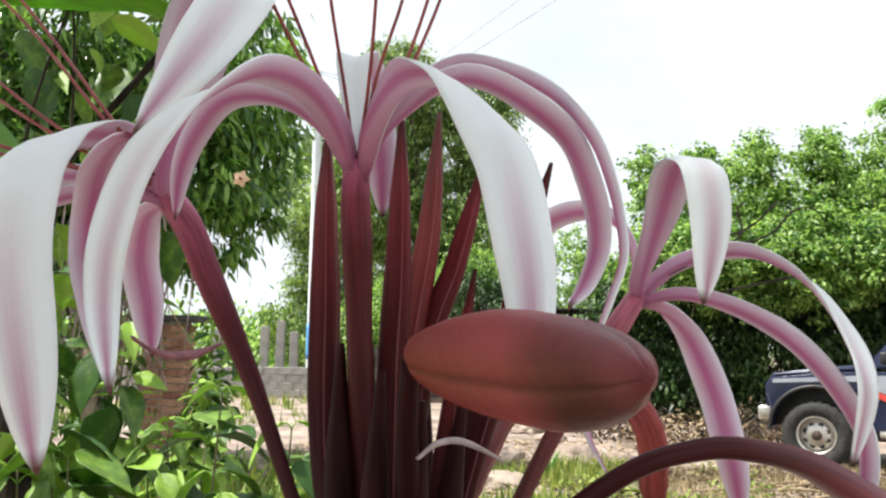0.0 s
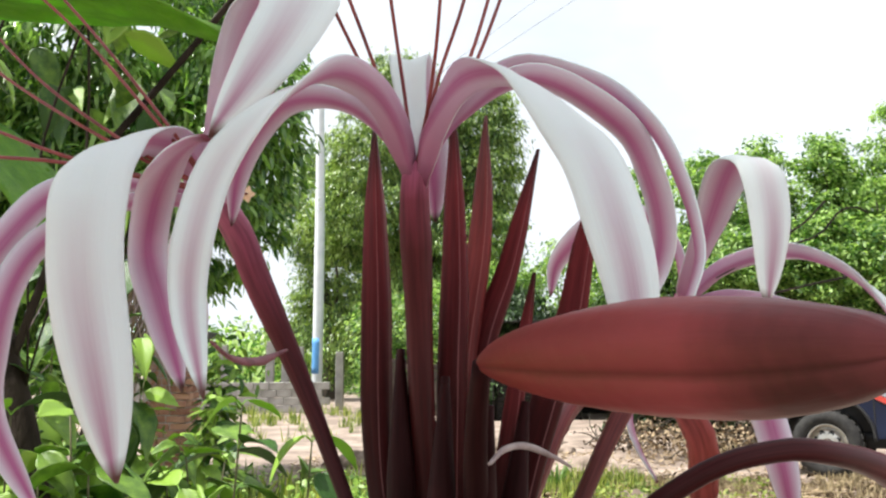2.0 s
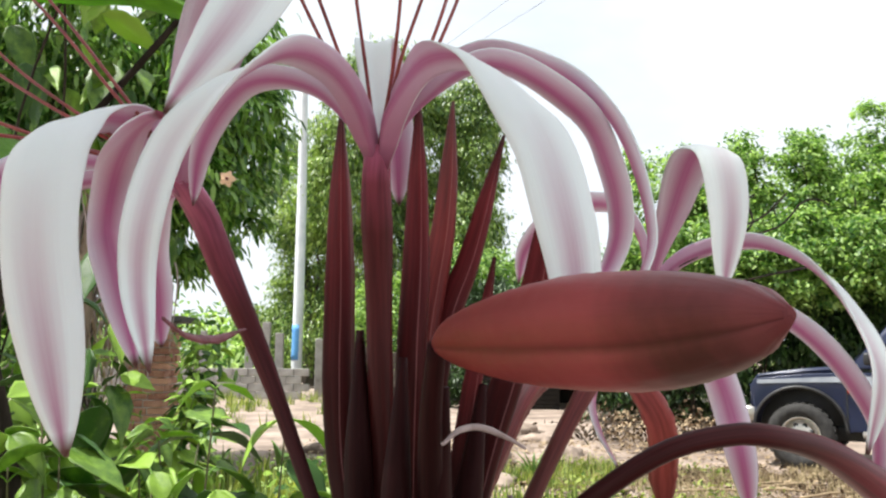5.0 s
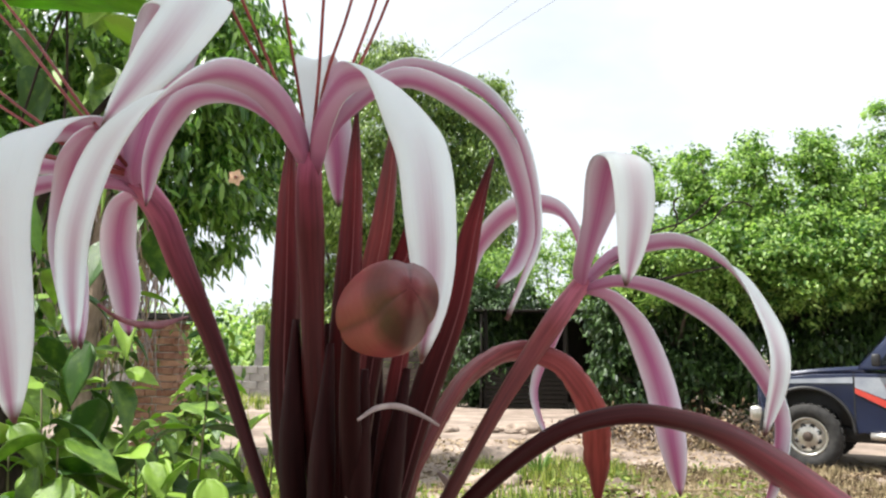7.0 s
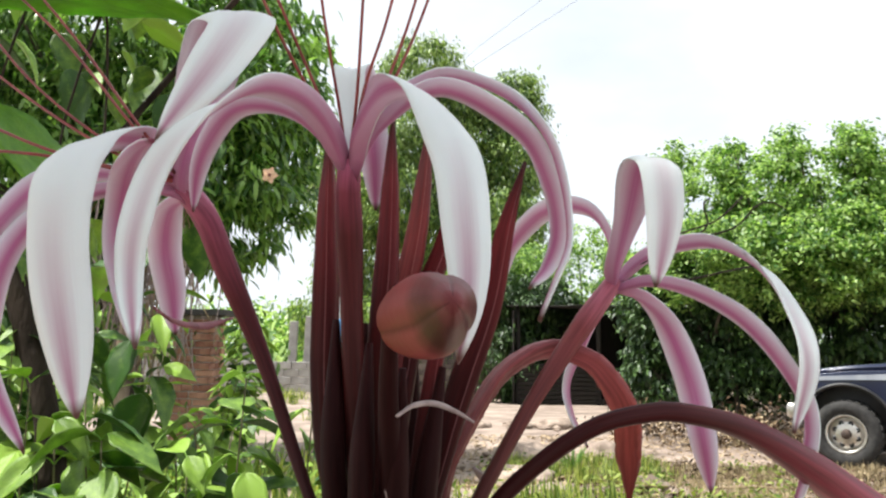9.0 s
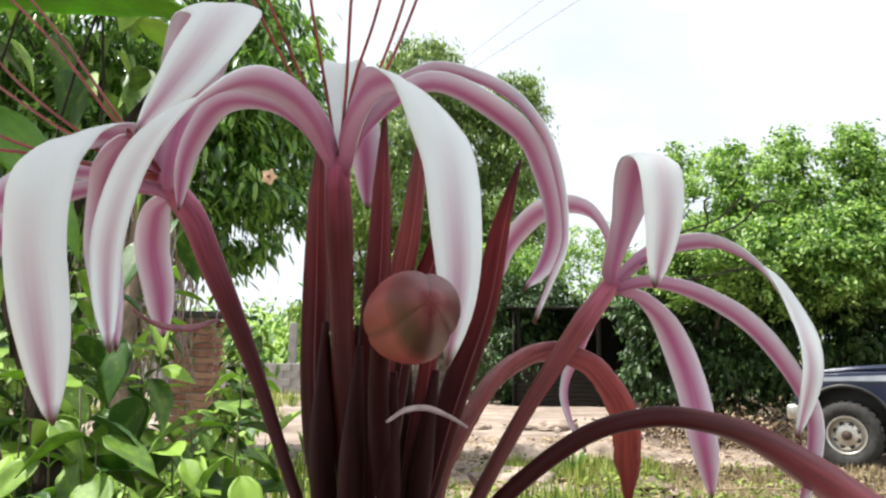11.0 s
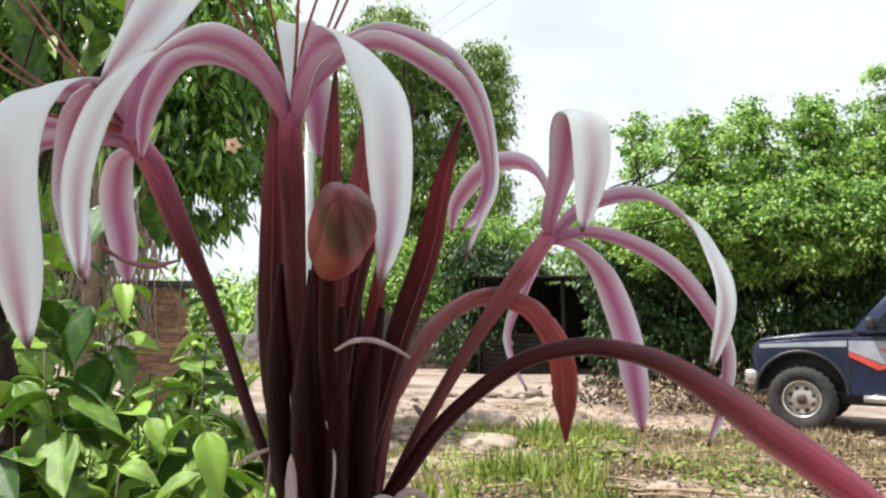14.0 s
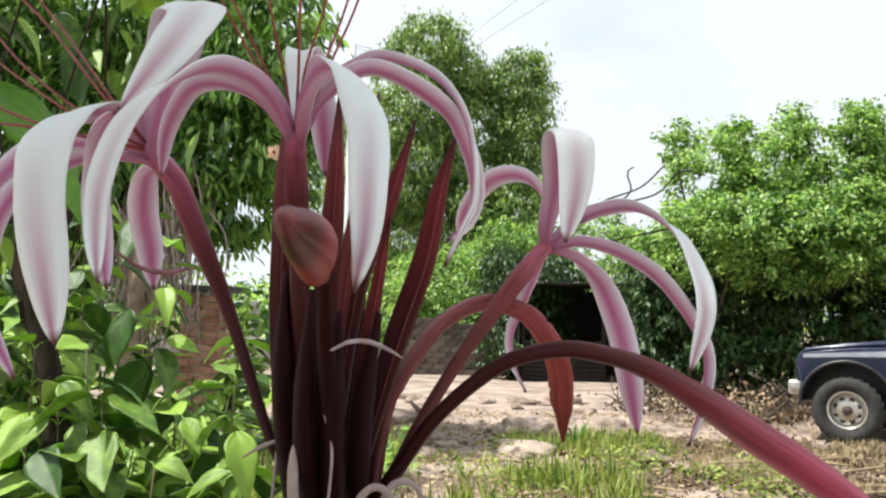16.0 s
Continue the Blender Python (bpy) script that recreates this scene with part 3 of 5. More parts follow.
# row of thorny shrubs and small trees behind the parked car
HEDGE = [(4.4, 15.6, 4.85, 11), (5.5, 15.3, 4.9, 12), (6.5, 15.0, 5.1, 13), (7.6, 15.0, 5.0, 15), (8.9, 15.0, 5.8, 14), (10.4, 15.0, 5.7, 18), (6.6, 18.2, 4.6, 16), (8.6, 17.4, 4.8, 17)]
for hx, hy, hh, hs in HEDGE:
    tree("hedge_tree", (hx, hy, 0), 0.09, 1.3,
         [(-0.75, 0.1, hh * 0.97, 0.22, 0.3, 0.42), (0.35, 0.2, hh * 1.0, 0.25, 0.3, 0.30), (0, 0, hh * 0.80, 0.95, 1.0, hh * 0.21), (-0.5, -0.8, hh * 0.58, 1.05, 1.1, hh * 0.15), (0.6, -1.1, hh * 0.54, 1.05, 1.1, hh * 0.16), (0, 0.4, hh * 0.55, 1.2, 0.9, hh * 0.16)],
         26000, 0.105, LEAF_HEDGE, width=0.5, droop=0.2, seed=hs, label="bushy bright green hedge tree behind the parked car", clump=0.20, group="hedge trees along the yard")
# bushes whose dark leaf colour stands in for shade below the crowns
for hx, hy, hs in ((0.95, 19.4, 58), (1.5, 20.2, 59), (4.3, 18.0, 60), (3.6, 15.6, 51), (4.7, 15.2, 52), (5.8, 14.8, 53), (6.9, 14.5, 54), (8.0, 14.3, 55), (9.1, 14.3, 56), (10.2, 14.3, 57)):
    tree("undergrowth_bush", (hx, hy, 0), 0.05, 0.5, [(0, 0, 0.85, 0.85, 0.5, 0.9), (0.2, 0.3, 1.5 + 0.45 * (hs % 3), 0.8, 0.5, 0.75), (-0.4, 0.2, 2.5 - 0.5 * (hs % 2), 0.5, 0.4, 0.6)], 8000, 0.14, LEAF_SHADED, width=0.4, droop=0.5, seed=hs,
         label="green undergrowth beneath the hedge trees, darkened with painted shade", clump=0.26, group="undergrowth below the hedge", limbs=4)
for hx, hy, hh, hs in [(0.9, 23.4, 4.6, 21), (3.2, 23.8, 4.8, 22), (-1.1, 22.5, 3.4, 23), (6.4, 22.0, 5.2, 24)]:
    tree("bush", (hx, hy, 0), 0.09, 1.0,
         [(0, 0, hh * 0.62, 1.5, 1.3, hh * 0.36), (0.3, -0.3, hh * 0.28, 1.7, 1.3, hh * 0.28)],
         15000, 0.13, LEAF_HEDGE, width=0.45, droop=0.3, seed=hs, label="dense yellow-green bush beside the dark shed", clump=0.33, group="bushes round the shed")
# far belt of woods
rngf = np.random.default_rng(77)
fx = np.concatenate([rngf.uniform(-45, -7, 420), rngf.uniform(-6, 60, 500), rngf.uniform(-9, -3, 60)])
fy = np.concatenate([rngf.uniform(50, 70, 420), rngf.uniform(48, 70, 500), rngf.uniform(36, 44, 60)])
top = np.concatenate([rngf.uniform(0.3, 3.4, 420), rngf.uniform(0.4, 6.5, 500), rngf.uniform(0.2, 2.2, 60)])
pts_ = np.repeat(np.stack([fx, fy, top], 1), 26, 0) + rngf.normal(0, 0.75, (980 * 26, 3))
pts_[:, 2] = np.abs(pts_[:, 2])
vv, ff = leaf_shape(0.5)
tagged(scatter("far_woods", vv, ff, pts_, turns(rngf, len(pts_), 0.3), rngf.uniform(0.35, 0.75, len(pts_))[:, None], LEAF_HEDGE),
       "distant belt of pale green woods along the horizon", "woods", kind="stuff")


def added_canopy_tree():
    """Adds an unseen tree whose crown blocks the sun over the flower bed."""
    return tree("unseen_shade_tree", (-2.5, -2.3, 0), 0.16, 2.4,
                [(0.80, 2.50, 4.6, 0.66, 0.58, 0.45), (0.4, 1.7, 4.7, 0.9, 0.8, 0.5), (0.9, 1.6, 4.9, 0.7, 0.6, 0.4), (0.1, 0.2, 4.4, 1.3, 1.2, 0.8), (-0.9, -0.6, 4.6, 1.2, 1.0, 0.7), (1.0, -0.5, 5.0, 1.1, 0.9, 0.6)],
                15000, 0.20, LEAF_MANGO, width=0.38, droop=0.30, seed=31, label="unseen leafy tree added to shade the flower bed", clump=0.30)


added_canopy_tree()


# ---- brick pillar, wall, posts, pole, shed ----
def brick_pillar(place, w=0.40, h=1.55):
    root = empty("brick_pillar", place)
    tagged(root, "weathered red brick pillar with a dark slab on top", "pillar")
    part("core", box(bmesh.new(), (-w / 2 + 0.012, -w / 2 + 0.012, 0), (w / 2 - 0.012, w / 2 - 0.012, h)), MORTAR, root, "grey mortar", smooth=False)
    part("cap", box(bmesh.new(), (-w / 2 - 0.10, -w / 2 - 0.10, h), (w / 2 + 0.16, w / 2 + 0.10, h + 0.06), 0.01), TIN, root, "dark stained slab", smooth=False)
    me = bpy.data.meshes.new("brick")
    bm = box(bmesh.new(), (-0.094, -0.05, -0.029), (0.094, 0.05, 0.029), 0.005)
    bm.to_mesh(me)
    bm.free()
    me.materials.append(BRICK)
    rng = random.Random(5)
    for row in range(int(h / 0.07)):
        z = 0.035 + row * 0.07
        for side in range(4):
            for k in (-1, 1):
                b = new("brick", me)
                b.parent = root
                off = k * 0.1 + (0.02 if row % 2 else -0.02)
                m = pose(0, 0, z, 0, 0, 90 * side) @ pose(off, -w / 2 + 0.048 + rng.uniform(-0.006, 0.004), 0, rng.uniform(-1.5, 1.5), rng.uniform(-2, 2), rng.uniform(-2, 2))
                b.matrix_local = m
    return root


def white_pole(place, h=9.5, r=0.145):
    root = empty("utility_pole", place)
    tagged(root, "white painted utility pole with a blue band", "pole")
    part("shaft", tube([(0, 0, -0.3), (0.03, 0, h * 0.5), (0.0, 0, h)], [r * 1.05, r, r * 0.75], n=14, seg=16), POLE_WHITE, root)
    part("painted_band", tube([(0.002, 0, 1.0), (0.008, 0, 1.5), (0.012, 0, 2.0)], [r * 1.055, r * 1.05, r * 1.045], n=6, seg=16), POLE_BLUE, root, "bright blue painted band")
    return root


def shed():
    root = empty("open_shed", (2.7, 19.6, 0))
    tagged(root, "dark low open shed with a tin roof", "shed")
    for k in range(7):                                                   # overlapping corrugated sheets
        bm, rows = bmesh.new(), []
        for dz in (0.0, -0.006):
            for y in (-0.9 - 0.05 * (k % 3), 1.9):
                rows.append([bm.verts.new((-1.95 + k * 0.70 + 0.02 * j, y, 2.18 + 0.010 * k + 0.012 * math.sin(j * 1.6) + dz)) for j in range(38)])
        for a, b in ((0, 1), (3, 2), (2, 0), (1, 3)):
            for j in range(37):
                bm.faces.new((rows[a][j], rows[a][j + 1], rows[b][j + 1], rows[b][j]))
        part("roof_sheet", bm, TIN, root, "rusted dark corrugated sheet")
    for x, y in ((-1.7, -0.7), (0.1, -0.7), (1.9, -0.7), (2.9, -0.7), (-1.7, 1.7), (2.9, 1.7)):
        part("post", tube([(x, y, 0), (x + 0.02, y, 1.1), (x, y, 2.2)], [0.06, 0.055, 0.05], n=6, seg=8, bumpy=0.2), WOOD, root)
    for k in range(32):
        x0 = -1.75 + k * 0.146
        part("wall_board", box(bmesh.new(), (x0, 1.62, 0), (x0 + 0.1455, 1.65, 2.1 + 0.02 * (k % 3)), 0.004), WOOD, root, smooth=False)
    # side walls added only to keep the sun off the back boards
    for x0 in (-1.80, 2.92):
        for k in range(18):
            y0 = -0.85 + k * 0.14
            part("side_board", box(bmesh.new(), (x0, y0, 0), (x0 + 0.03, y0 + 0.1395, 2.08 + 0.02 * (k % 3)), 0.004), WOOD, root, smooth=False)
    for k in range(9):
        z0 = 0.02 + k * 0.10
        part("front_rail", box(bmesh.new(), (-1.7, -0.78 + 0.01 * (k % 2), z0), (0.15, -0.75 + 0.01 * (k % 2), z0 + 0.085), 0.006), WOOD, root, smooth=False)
    return root


brick_pillar((-2.70, 8.2, 0), 0.36, 1.5)
white_pole((-3.83, 24, 0))
shed()


def low_wall():
    root = empty("block_wall", (-5.6, 22.3, 0))
    tagged(root, "low grey concrete block wall", "wall")
    rng = random.Random(9)
    me = bpy.data.meshes.new("block")
    bm = box(bmesh.new(), (-0.195, -0.09, -0.095), (0.195, 0.09, 0.095), 0.012)
    bm.to_mesh(me)
    bm.free()
    me.materials.append(CONCRETE)
    for row in range(4):
        for k in range(-9, 6):
            b = new("block", me)
            b.parent = root
            b.matrix_local = pose(k * 0.4 + (0.2 if row % 2 else 0), rng.uniform(-0.012, 0.012), 0.1 + row * 0.2, rng.uniform(-1, 1), rng.uniform(-1, 1), rng.uniform(-1, 1))
    return root


low_wall()


def old_brick_wall():
    """A low dark wall of stacked blocks left of the shed."""
    root = empty("old_wall", (0.1, 20.6, 0))
    tagged(root, "low dark weathered wall beside the shed", "wall")
    rng = random.Random(12)
    me = bpy.data.meshes.new("block")
    bm = box(bmesh.new(), (-0.145, -0.09, -0.066), (0.145, 0.09, 0.066), 0.010)
    bm.to_mesh(me)
    bm.free()
    me.materials.append(DARK_BLOCK)
    for row in range(10):
        for k in range(-7, 3):
            if row == 9 and rng.random() < 0.4:
                continue
            b = new("block", me)
            b.parent = root
            b.matrix_local = pose(k * 0.30 + (0.15 if row % 2 else 0), rng.uniform(-0.015, 0.015), 0.066 + row * 0.138, rng.uniform(-1.5, 1.5), rng.uniform(-1, 1), rng.uniform(-2, 2))
    return root


old_brick_wall()


def brush_pile(place, n, seed):
    """A heap of dead twigs and brown leaves."""
    rng = np.random.default_rng(seed)
    root = empty("brush_pile", place)
    tagged(root, "heap of dead brown twigs and leaves near the car", "brush")
    for k in range(n):
        a, ln = rng.uniform(0, 2 * math.pi), rng.uniform(0.3, 0.9)
        c = rng.normal(0, 0.32, 2)
        z0, z1 = rng.uniform(0.0, 0.08), rng.uniform(0.1, 0.55)
        d = np.array([math.cos(a), math.sin(a)]) * ln * 0.5
        mid = (c[0] + rng.normal(0, 0.05), c[1] + rng.normal(0, 0.05), (z0 + z1) / 2 + 0.06)
        part("twig", tube([(c[0] - d[0], c[1] - d[1], z0), mid, (c[0] + d[0], c[1] + d[1], z1)], [0.012, 0.009, 0.003], n=8, seg=5, bumpy=0.3), BARK, root)
    m = n * 22
    p = np.c_[rng.normal(0, 0.42, m), rng.normal(0, 0.35, m), np.abs(rng.normal(0, 0.20, m))]
    ob = scatter("dead_leaves", *leaf_shape(0.45), p, turns(rng, m, 0.3, 1.3), rng.uniform(0.04, 0.11, m)[:, None], LEAF_BROWN, root)
    ob["kind"] = "stuff"
    return root


brush_pile((3.75, 11.35, 0), 34, 5)
brush_pile((2.75, 12.4, 0), 26, 6)
brush_pile((4.7, 12.3, 0), 26, 7)
for px_, ph in ((-4.62, 2.05), (-5.05, 1.9), (-4.2, 1.75), (-6.3, 1.8), (-3.1, 1.6)):
    post_ob = part("fence_post", box(bmesh.new(), (-0.11, -0.09, -0.1), (0.11, 0.09, ph), 0.015), CONCRETE, None, smooth=False)
    post_ob.location = (px_, 23.4, 0)
    post_ob.rotation_euler = (0, radians(random.uniform(-2, 2)), 0)
    tagged(post_ob, "pale weathered concrete fence post", "post", "fence posts beyond the wall")


def cable(pts, r, label):
    ob = part("cable", tube(pts, [r, r], n=30, seg=6), CABLE)
    return tagged(ob, label, "cable")


cable([(-3.83, 24, 9.40), (-1.7217, 33.885, 11.7544), (0.1409, 33.885, 13.0822), (2.7085, 33.885, 14.7756), (12, 33.9, 21.0)], 0.007, "thin overhead power line against the sky")
cable([(-3.83, 24, 9.46), (-1.7293, 33.885, 12.2362), (0.0166, 33.885, 13.6874), (1.4176, 33.885, 14.7784), (12, 33.9, 23.0)], 0.007, "thin overhead power line against the sky")


# ---- parked car ----
def extruded(profile, y0, y1, bevel=0.03, taper=0.0):
    """A solid from an x-z outline between y0 and y1; taper draws the top in."""
    bm = bmesh.new()
    zs = [p[1] for p in profile]
    lo, hi = min(zs), max(zs)
    rows = []
    for y, s in ((y0, 1), (y1, -1)):
        rows.append([bm.verts.new((x, y + s * taper * (z - lo) / (hi - lo), z)) for x, z in profile])
    n = len(profile)
    bm.faces.new(rows[0])
    bm.faces.new(rows[1][::-1])
    for k in range(n):
        bm.faces.new((rows[0][k], rows[1][k], rows[1][(k + 1) % n], rows[0][(k + 1) % n]))
    bmesh.ops.recalc_face_normals(bm, faces=bm.faces)
    if bevel:
        rim = [e for e in bm.edges if abs(e.verts[0].co.y - e.verts[1].co.y) < 0.3 * (y1 - y0)]
        bmesh.ops.bevel(bm, geom=rim, offset=bevel, segments=3, affect="EDGES", profile=0.6)
    return bm


def lathe(outline, seg=36):
    """A ring turned round the y axis from (radius, y) points."""
    bm = bmesh.new()
    rings = [[bm.verts.new((r * math.cos(2 * math.pi * k / seg), y, r * math.sin(2 * math.pi * k / seg))) for k in range(seg)] for r, y in outline]
    for a, b in zip(rings, rings[1:]):
        for k in range(seg):
            bm.faces.new((a[k], a[(k + 1) % seg], b[(k + 1) % seg], b[k]))
    bmesh.ops.recalc_face_normals(bm, faces=bm.faces)
    return bm


def wheel(car, x, y, flip):
    root = part("wheel", lathe([(0.10, 0.03), (0.17, 0.0), (0.17, -0.01), (0.10, -0.02), (0.001, -0.03)]), CHROME, car, "worn white steel wheel")
    root.location, root.rotation_euler = (x, y, 0.385 * 0.92), (0, 0, math.pi if flip else 0)
    root.scale = (0.92, 0.92, 0.92)
    part("tyre", lathe([(0.215, -0.02), (0.25, -0.06), (0.32, -0.075), (0.365, -0.055), (0.385, -0.02), (0.385, 0.15), (0.36, 0.2), (0.23, 0.2), (0.215, 0.15), (0.215, -0.02)], 48), RUBBER, root, "thick black off-road tyre")
    part("rim", lathe([(0.225, -0.045), (0.205, -0.05), (0.195, -0.02), (0.19, 0.06), (0.168, 0.03), (0.15, 0.035)]), CHROME, root)
    # raised black plugs imitate the shade inside the round vent holes
    for k in range(8):
        a = 2 * math.pi * (k + 0.5) / 8
        h = part("vent_hole", lathe([(0.030, 0.0), (0.030, -0.014), (0.0005, -0.012)], 14), BLACK_TRIM, root)
        h.location = (0.132 * math.cos(a), -0.004, 0.132 * math.sin(a))
    part("hub_cap", lathe([(0.06, -0.02), (0.055, -0.07), (0.03, -0.085), (0.0005, -0.087)], 20), RUST, root, "rusty hub")
    for k in range(26):
        a = 2 * math.pi * k / 26
        b = part("tread_block", box(bmesh.new(), (-0.03, -0.03, -0.012), (0.03, 0.16, 0.012), 0.006), RUBBER, root, smooth=False)
        b.matrix_local = pose(0, 0, 0, 0, -math.degrees(a), 0) @ pose(0.385, 0, 0, 0, 90, 0)
    return root


def plate(pts, y, mat, car, name, label="", t=0.006):
    bm = bmesh.new()
    a = [bm.verts.new((x, y - t, z)) for x, z in pts]
    b = [bm.verts.new((x, y + t, z)) for x, z in pts]
    bm.faces.new(a)
    bm.faces.new(b[::-1])
    for k in range(len(pts)):
        bm.faces.new((a[k], b[k], b[(k + 1) % len(pts)], a[(k + 1) % len(pts)]))
    bmesh.ops.recalc_face_normals(bm, faces=bm.faces)
    return part(name, bm, mat, car, label, smooth=False)


def parked_car(place, yaw):
    car = empty("car", place)
    car.rotation_euler = (0, 0, radians(yaw))
    tagged(car, "old navy blue four-wheel-drive car with silver and red stripes", "car")

    def arch(cx, r=0.47):
        return [(cx - r * math.cos(math.pi * k / 24), 0.40 + r * math.sin(math.pi * k / 24)) for k in range(25)]

    low = [(0.03, 0.50), (0.06, 0.42)] + arch(0.53) + [(1.06, 0.42)] + [(2.45, 0.42)] + arch(2.95) + [(3.9, 0.45), (3.95, 0.98), (3.9, 1.08)]
    low += [(1.12, 1.05), (0.6, 1.03), (0.08, 0.97), (0.02, 0.90)]
    part("body", extruded(low, 0.0, 1.62, 0.010), NAVY, car)
    hood = [(0.04, 0.955), (0.10, 1.02), (0.55, 1.085), (1.08, 1.13), (1.14, 1.045), (0.6, 1.025)]
    part("hood", extruded(hood, 0.05, 1.57, 0.035), NAVY, car)
    cab = [(1.02, 1.085), (1.52, 1.66), (1.62, 1.70), (3.7, 1.72), (3.86, 1.08)]
    part("cabin", extruded(cab, 0.03, 1.59, 0.05, taper=0.13), NAVY, car)
    for y, s in ((0.03, 1), (1.59, -1)):
        f = lambda z: y + s * 0.13 * (z - 1.085) / 0.635 - s * 0.012
        for pts in ([(1.24, 1.15), (1.60, 1.60), (2.22, 1.62), (2.22, 1.15)], [(2.32, 1.15), (2.32, 1.62), (3.10, 1.63), (3.16, 1.15)], [(3.26, 1.15), (3.22, 1.62), (3.62, 1.62), (3.72, 1.15)]):
            bm = bmesh.new()
            bm.faces.new([bm.verts.new((x, f(z), z)) for x, z in pts])
            bmesh.ops.solidify(bm, geom=bm.faces[:], thickness=0.008)
            part("side_window", bm, GLASS, car, smooth=False)
    bm = bmesh.new()
    bm.faces.new([bm.verts.new(v) for v in ((1.075, 0.16, 1.16), (1.075, 1.46, 1.16), (1.47, 1.38, 1.62), (1.47, 0.24, 1.62))])
    bmesh.ops.solidify(bm, geom=bm.faces[:], thickness=-0.008)
    bmesh.ops.translate(bm, verts=bm.verts, vec=(-0.012, 0, 0.01))
    part("windscreen", bm, GLASS, car, smooth=False)
    part("bumper", box(bmesh.new(), (-0.07, -0.02, 0.50), (0.07, 1.64, 0.66), 0.03), CHROME, car, "worn chrome bumper")
    part("grille", box(bmesh.new(), (-0.005, 0.40, 0.70), (0.03, 1.22, 0.90), 0.01), BLACK_TRIM, car)
    for y in (0.2, 1.42):
        h = part("headlight", lathe([(0.10, 0.02), (0.09, -0.02), (0.0005, -0.035)], 20), CHROME, car)
        h.matrix_local = pose(0.02, y, 0.80, 0, 0, -90)
    plate([(0.10, 0.955), (1.0, 1.01), (1.0, 0.945), (0.55, 0.935), (0.10, 0.912)], -0.004, SILVER, car, "side_stripe", "silver side stripe")
    plate([(1.02, 1.01), (2.6, 1.02), (2.6, 0.80), (1.42, 0.74), (1.02, 0.90)], -0.006, SILVER, car, "door_stripe", "silver door stripe")
    plate([(1.30, 0.93), (2.5, 0.96), (2.5, 0.90), (1.62, 0.80)], -0.012, RED_DECAL, car, "door_decal", "red arrow decal")
    plate([(1.02, 0.895), (1.40, 0.735), (1.30, 0.70), (1.02, 0.84)], -0.008, RED_DECAL, car, "wedge_decal", "dull red wedge decal")
    for x in (1.01, 2.24):
        plate([(x - 0.006, 0.45), (x + 0.006, 0.45), (x + 0.006, 1.07), (x - 0.006, 1.07)], -0.0005, BLACK_TRIM, car, "door_gap")
    part("fender_flare", tube([(0.53 - 0.482 * math.cos(math.pi * k / 8), -0.012, 0.40 + 0.482 * math.sin(math.pi * k / 8)) for k in range(9)], [0.018, 0.022, 0.018], n=36, seg=8), BLACK_TRIM, car)
    part("fender_flare", tube([(2.95 - 0.482 * math.cos(math.pi * k / 8), -0.012, 0.40 + 0.482 * math.sin(math.pi * k / 8)) for k in range(9)], [0.018, 0.022, 0.018], n=36, seg=8), BLACK_TRIM, car)
    part("side_step", tube([(1.16, -0.08, 0.40), (1.8, -0.09, 0.40), (2.42, -0.08, 0.40)], [0.04, 0.042, 0.04], n=8, seg=10), CHROME, car, "silver side step bar")
    part("wing_mirror", box(bmesh.new(), (1.2, -0.16, 1.13), (1.28, 0.0, 1.26), 0.02), BLACK_TRIM, car)
    part("door_handle", box(bmesh.new(), (2.06, -0.03, 0.99), (2.18, 0.0, 1.02), 0.006), CHROME, car)
    part("underbody", box(bmesh.new(), (0.3, 0.25, 0.30), (3.7, 1.37, 0.46), 0.02), BLACK_TRIM, car, "dark chassis")
    for x in (0.53, 2.95):
        part("wheel_well", box(bmesh.new(), (x - 0.48, 0.30, 0.42), (x + 0.48, 1.32, 0.90), 0.02), BLACK_TRIM, car, "dark inner wing")
        wheel(car, x, 0.04, False)
        wheel(car, x, 1.58, True)
    return car


parked_car((3.59, 9.567, 0), -32.0)


# ---- stones, sticks, grass ----
def stone(place, size, seed, flat=0.45):
    bm = bmesh.new()
    bmesh.ops.create_icosphere(bm, subdivisions=3, radius=1.0)
    off = Vector((seed * 3.7, seed * 1.3, 0))
    for v in bm.verts:
        d = 1 + 0.45 * noise.noise(v.co * 1.4 + off) + 0.22 * noise.noise(v.co * 3.1 + off) + 0.12 * noise.noise(v.co * 7 + off)
        v.co = Vector((v.co.x * size[0] * d, v.co.y * size[1] * d, max(v.co.z, -0.5) * size[2] * d * (1 + 0.25 * noise.noise(v.co * 5 + off))))
    ob = part("stone", bm, STONE)
    ob.location = place
    ob.rotation_euler = (0, 0, seed)
    return tagged(ob, "flat pale boulder half sunk in the dirt", "stone", "stones in the yard")


rs = random.Random(4)
for k in range(60):
    y = rs.uniform(7.6, 14)
    x = rs.uniform(-1.6, 1.6) + 0.02 * y
    s = rs.uniform(0.03, 0.16) if k > 6 else rs.uniform(0.16, 0.32)
    stone((x, y, 0.0), (s * rs.uniform(1, 1.6), s, s * rs.uniform(0.35, 0.7)), k)
for k in range(26):
    x, y, a = rs.uniform(0.2, 3.6), rs.uniform(5.6, 8.4), rs.uniform(-0.5, 0.5)
    ln = rs.uniform(0.25, 0.9)
    st = part("stick", tube([(-ln / 2, 0, 0.02), (0, rs.uniform(-0.05, 0.05), 0.035), (ln / 2, 0, 0.02)], [0.012, 0.014, 0.007], n=8, seg=6, bumpy=0.3), LEAF_DRY)
    st.location, st.rotation_euler = (x, y, ground_height(x, y) + 0.005), (0, 0, a)
    tagged(st, "dry bleached stick lying on the ground", "stick", "sticks on the ground")


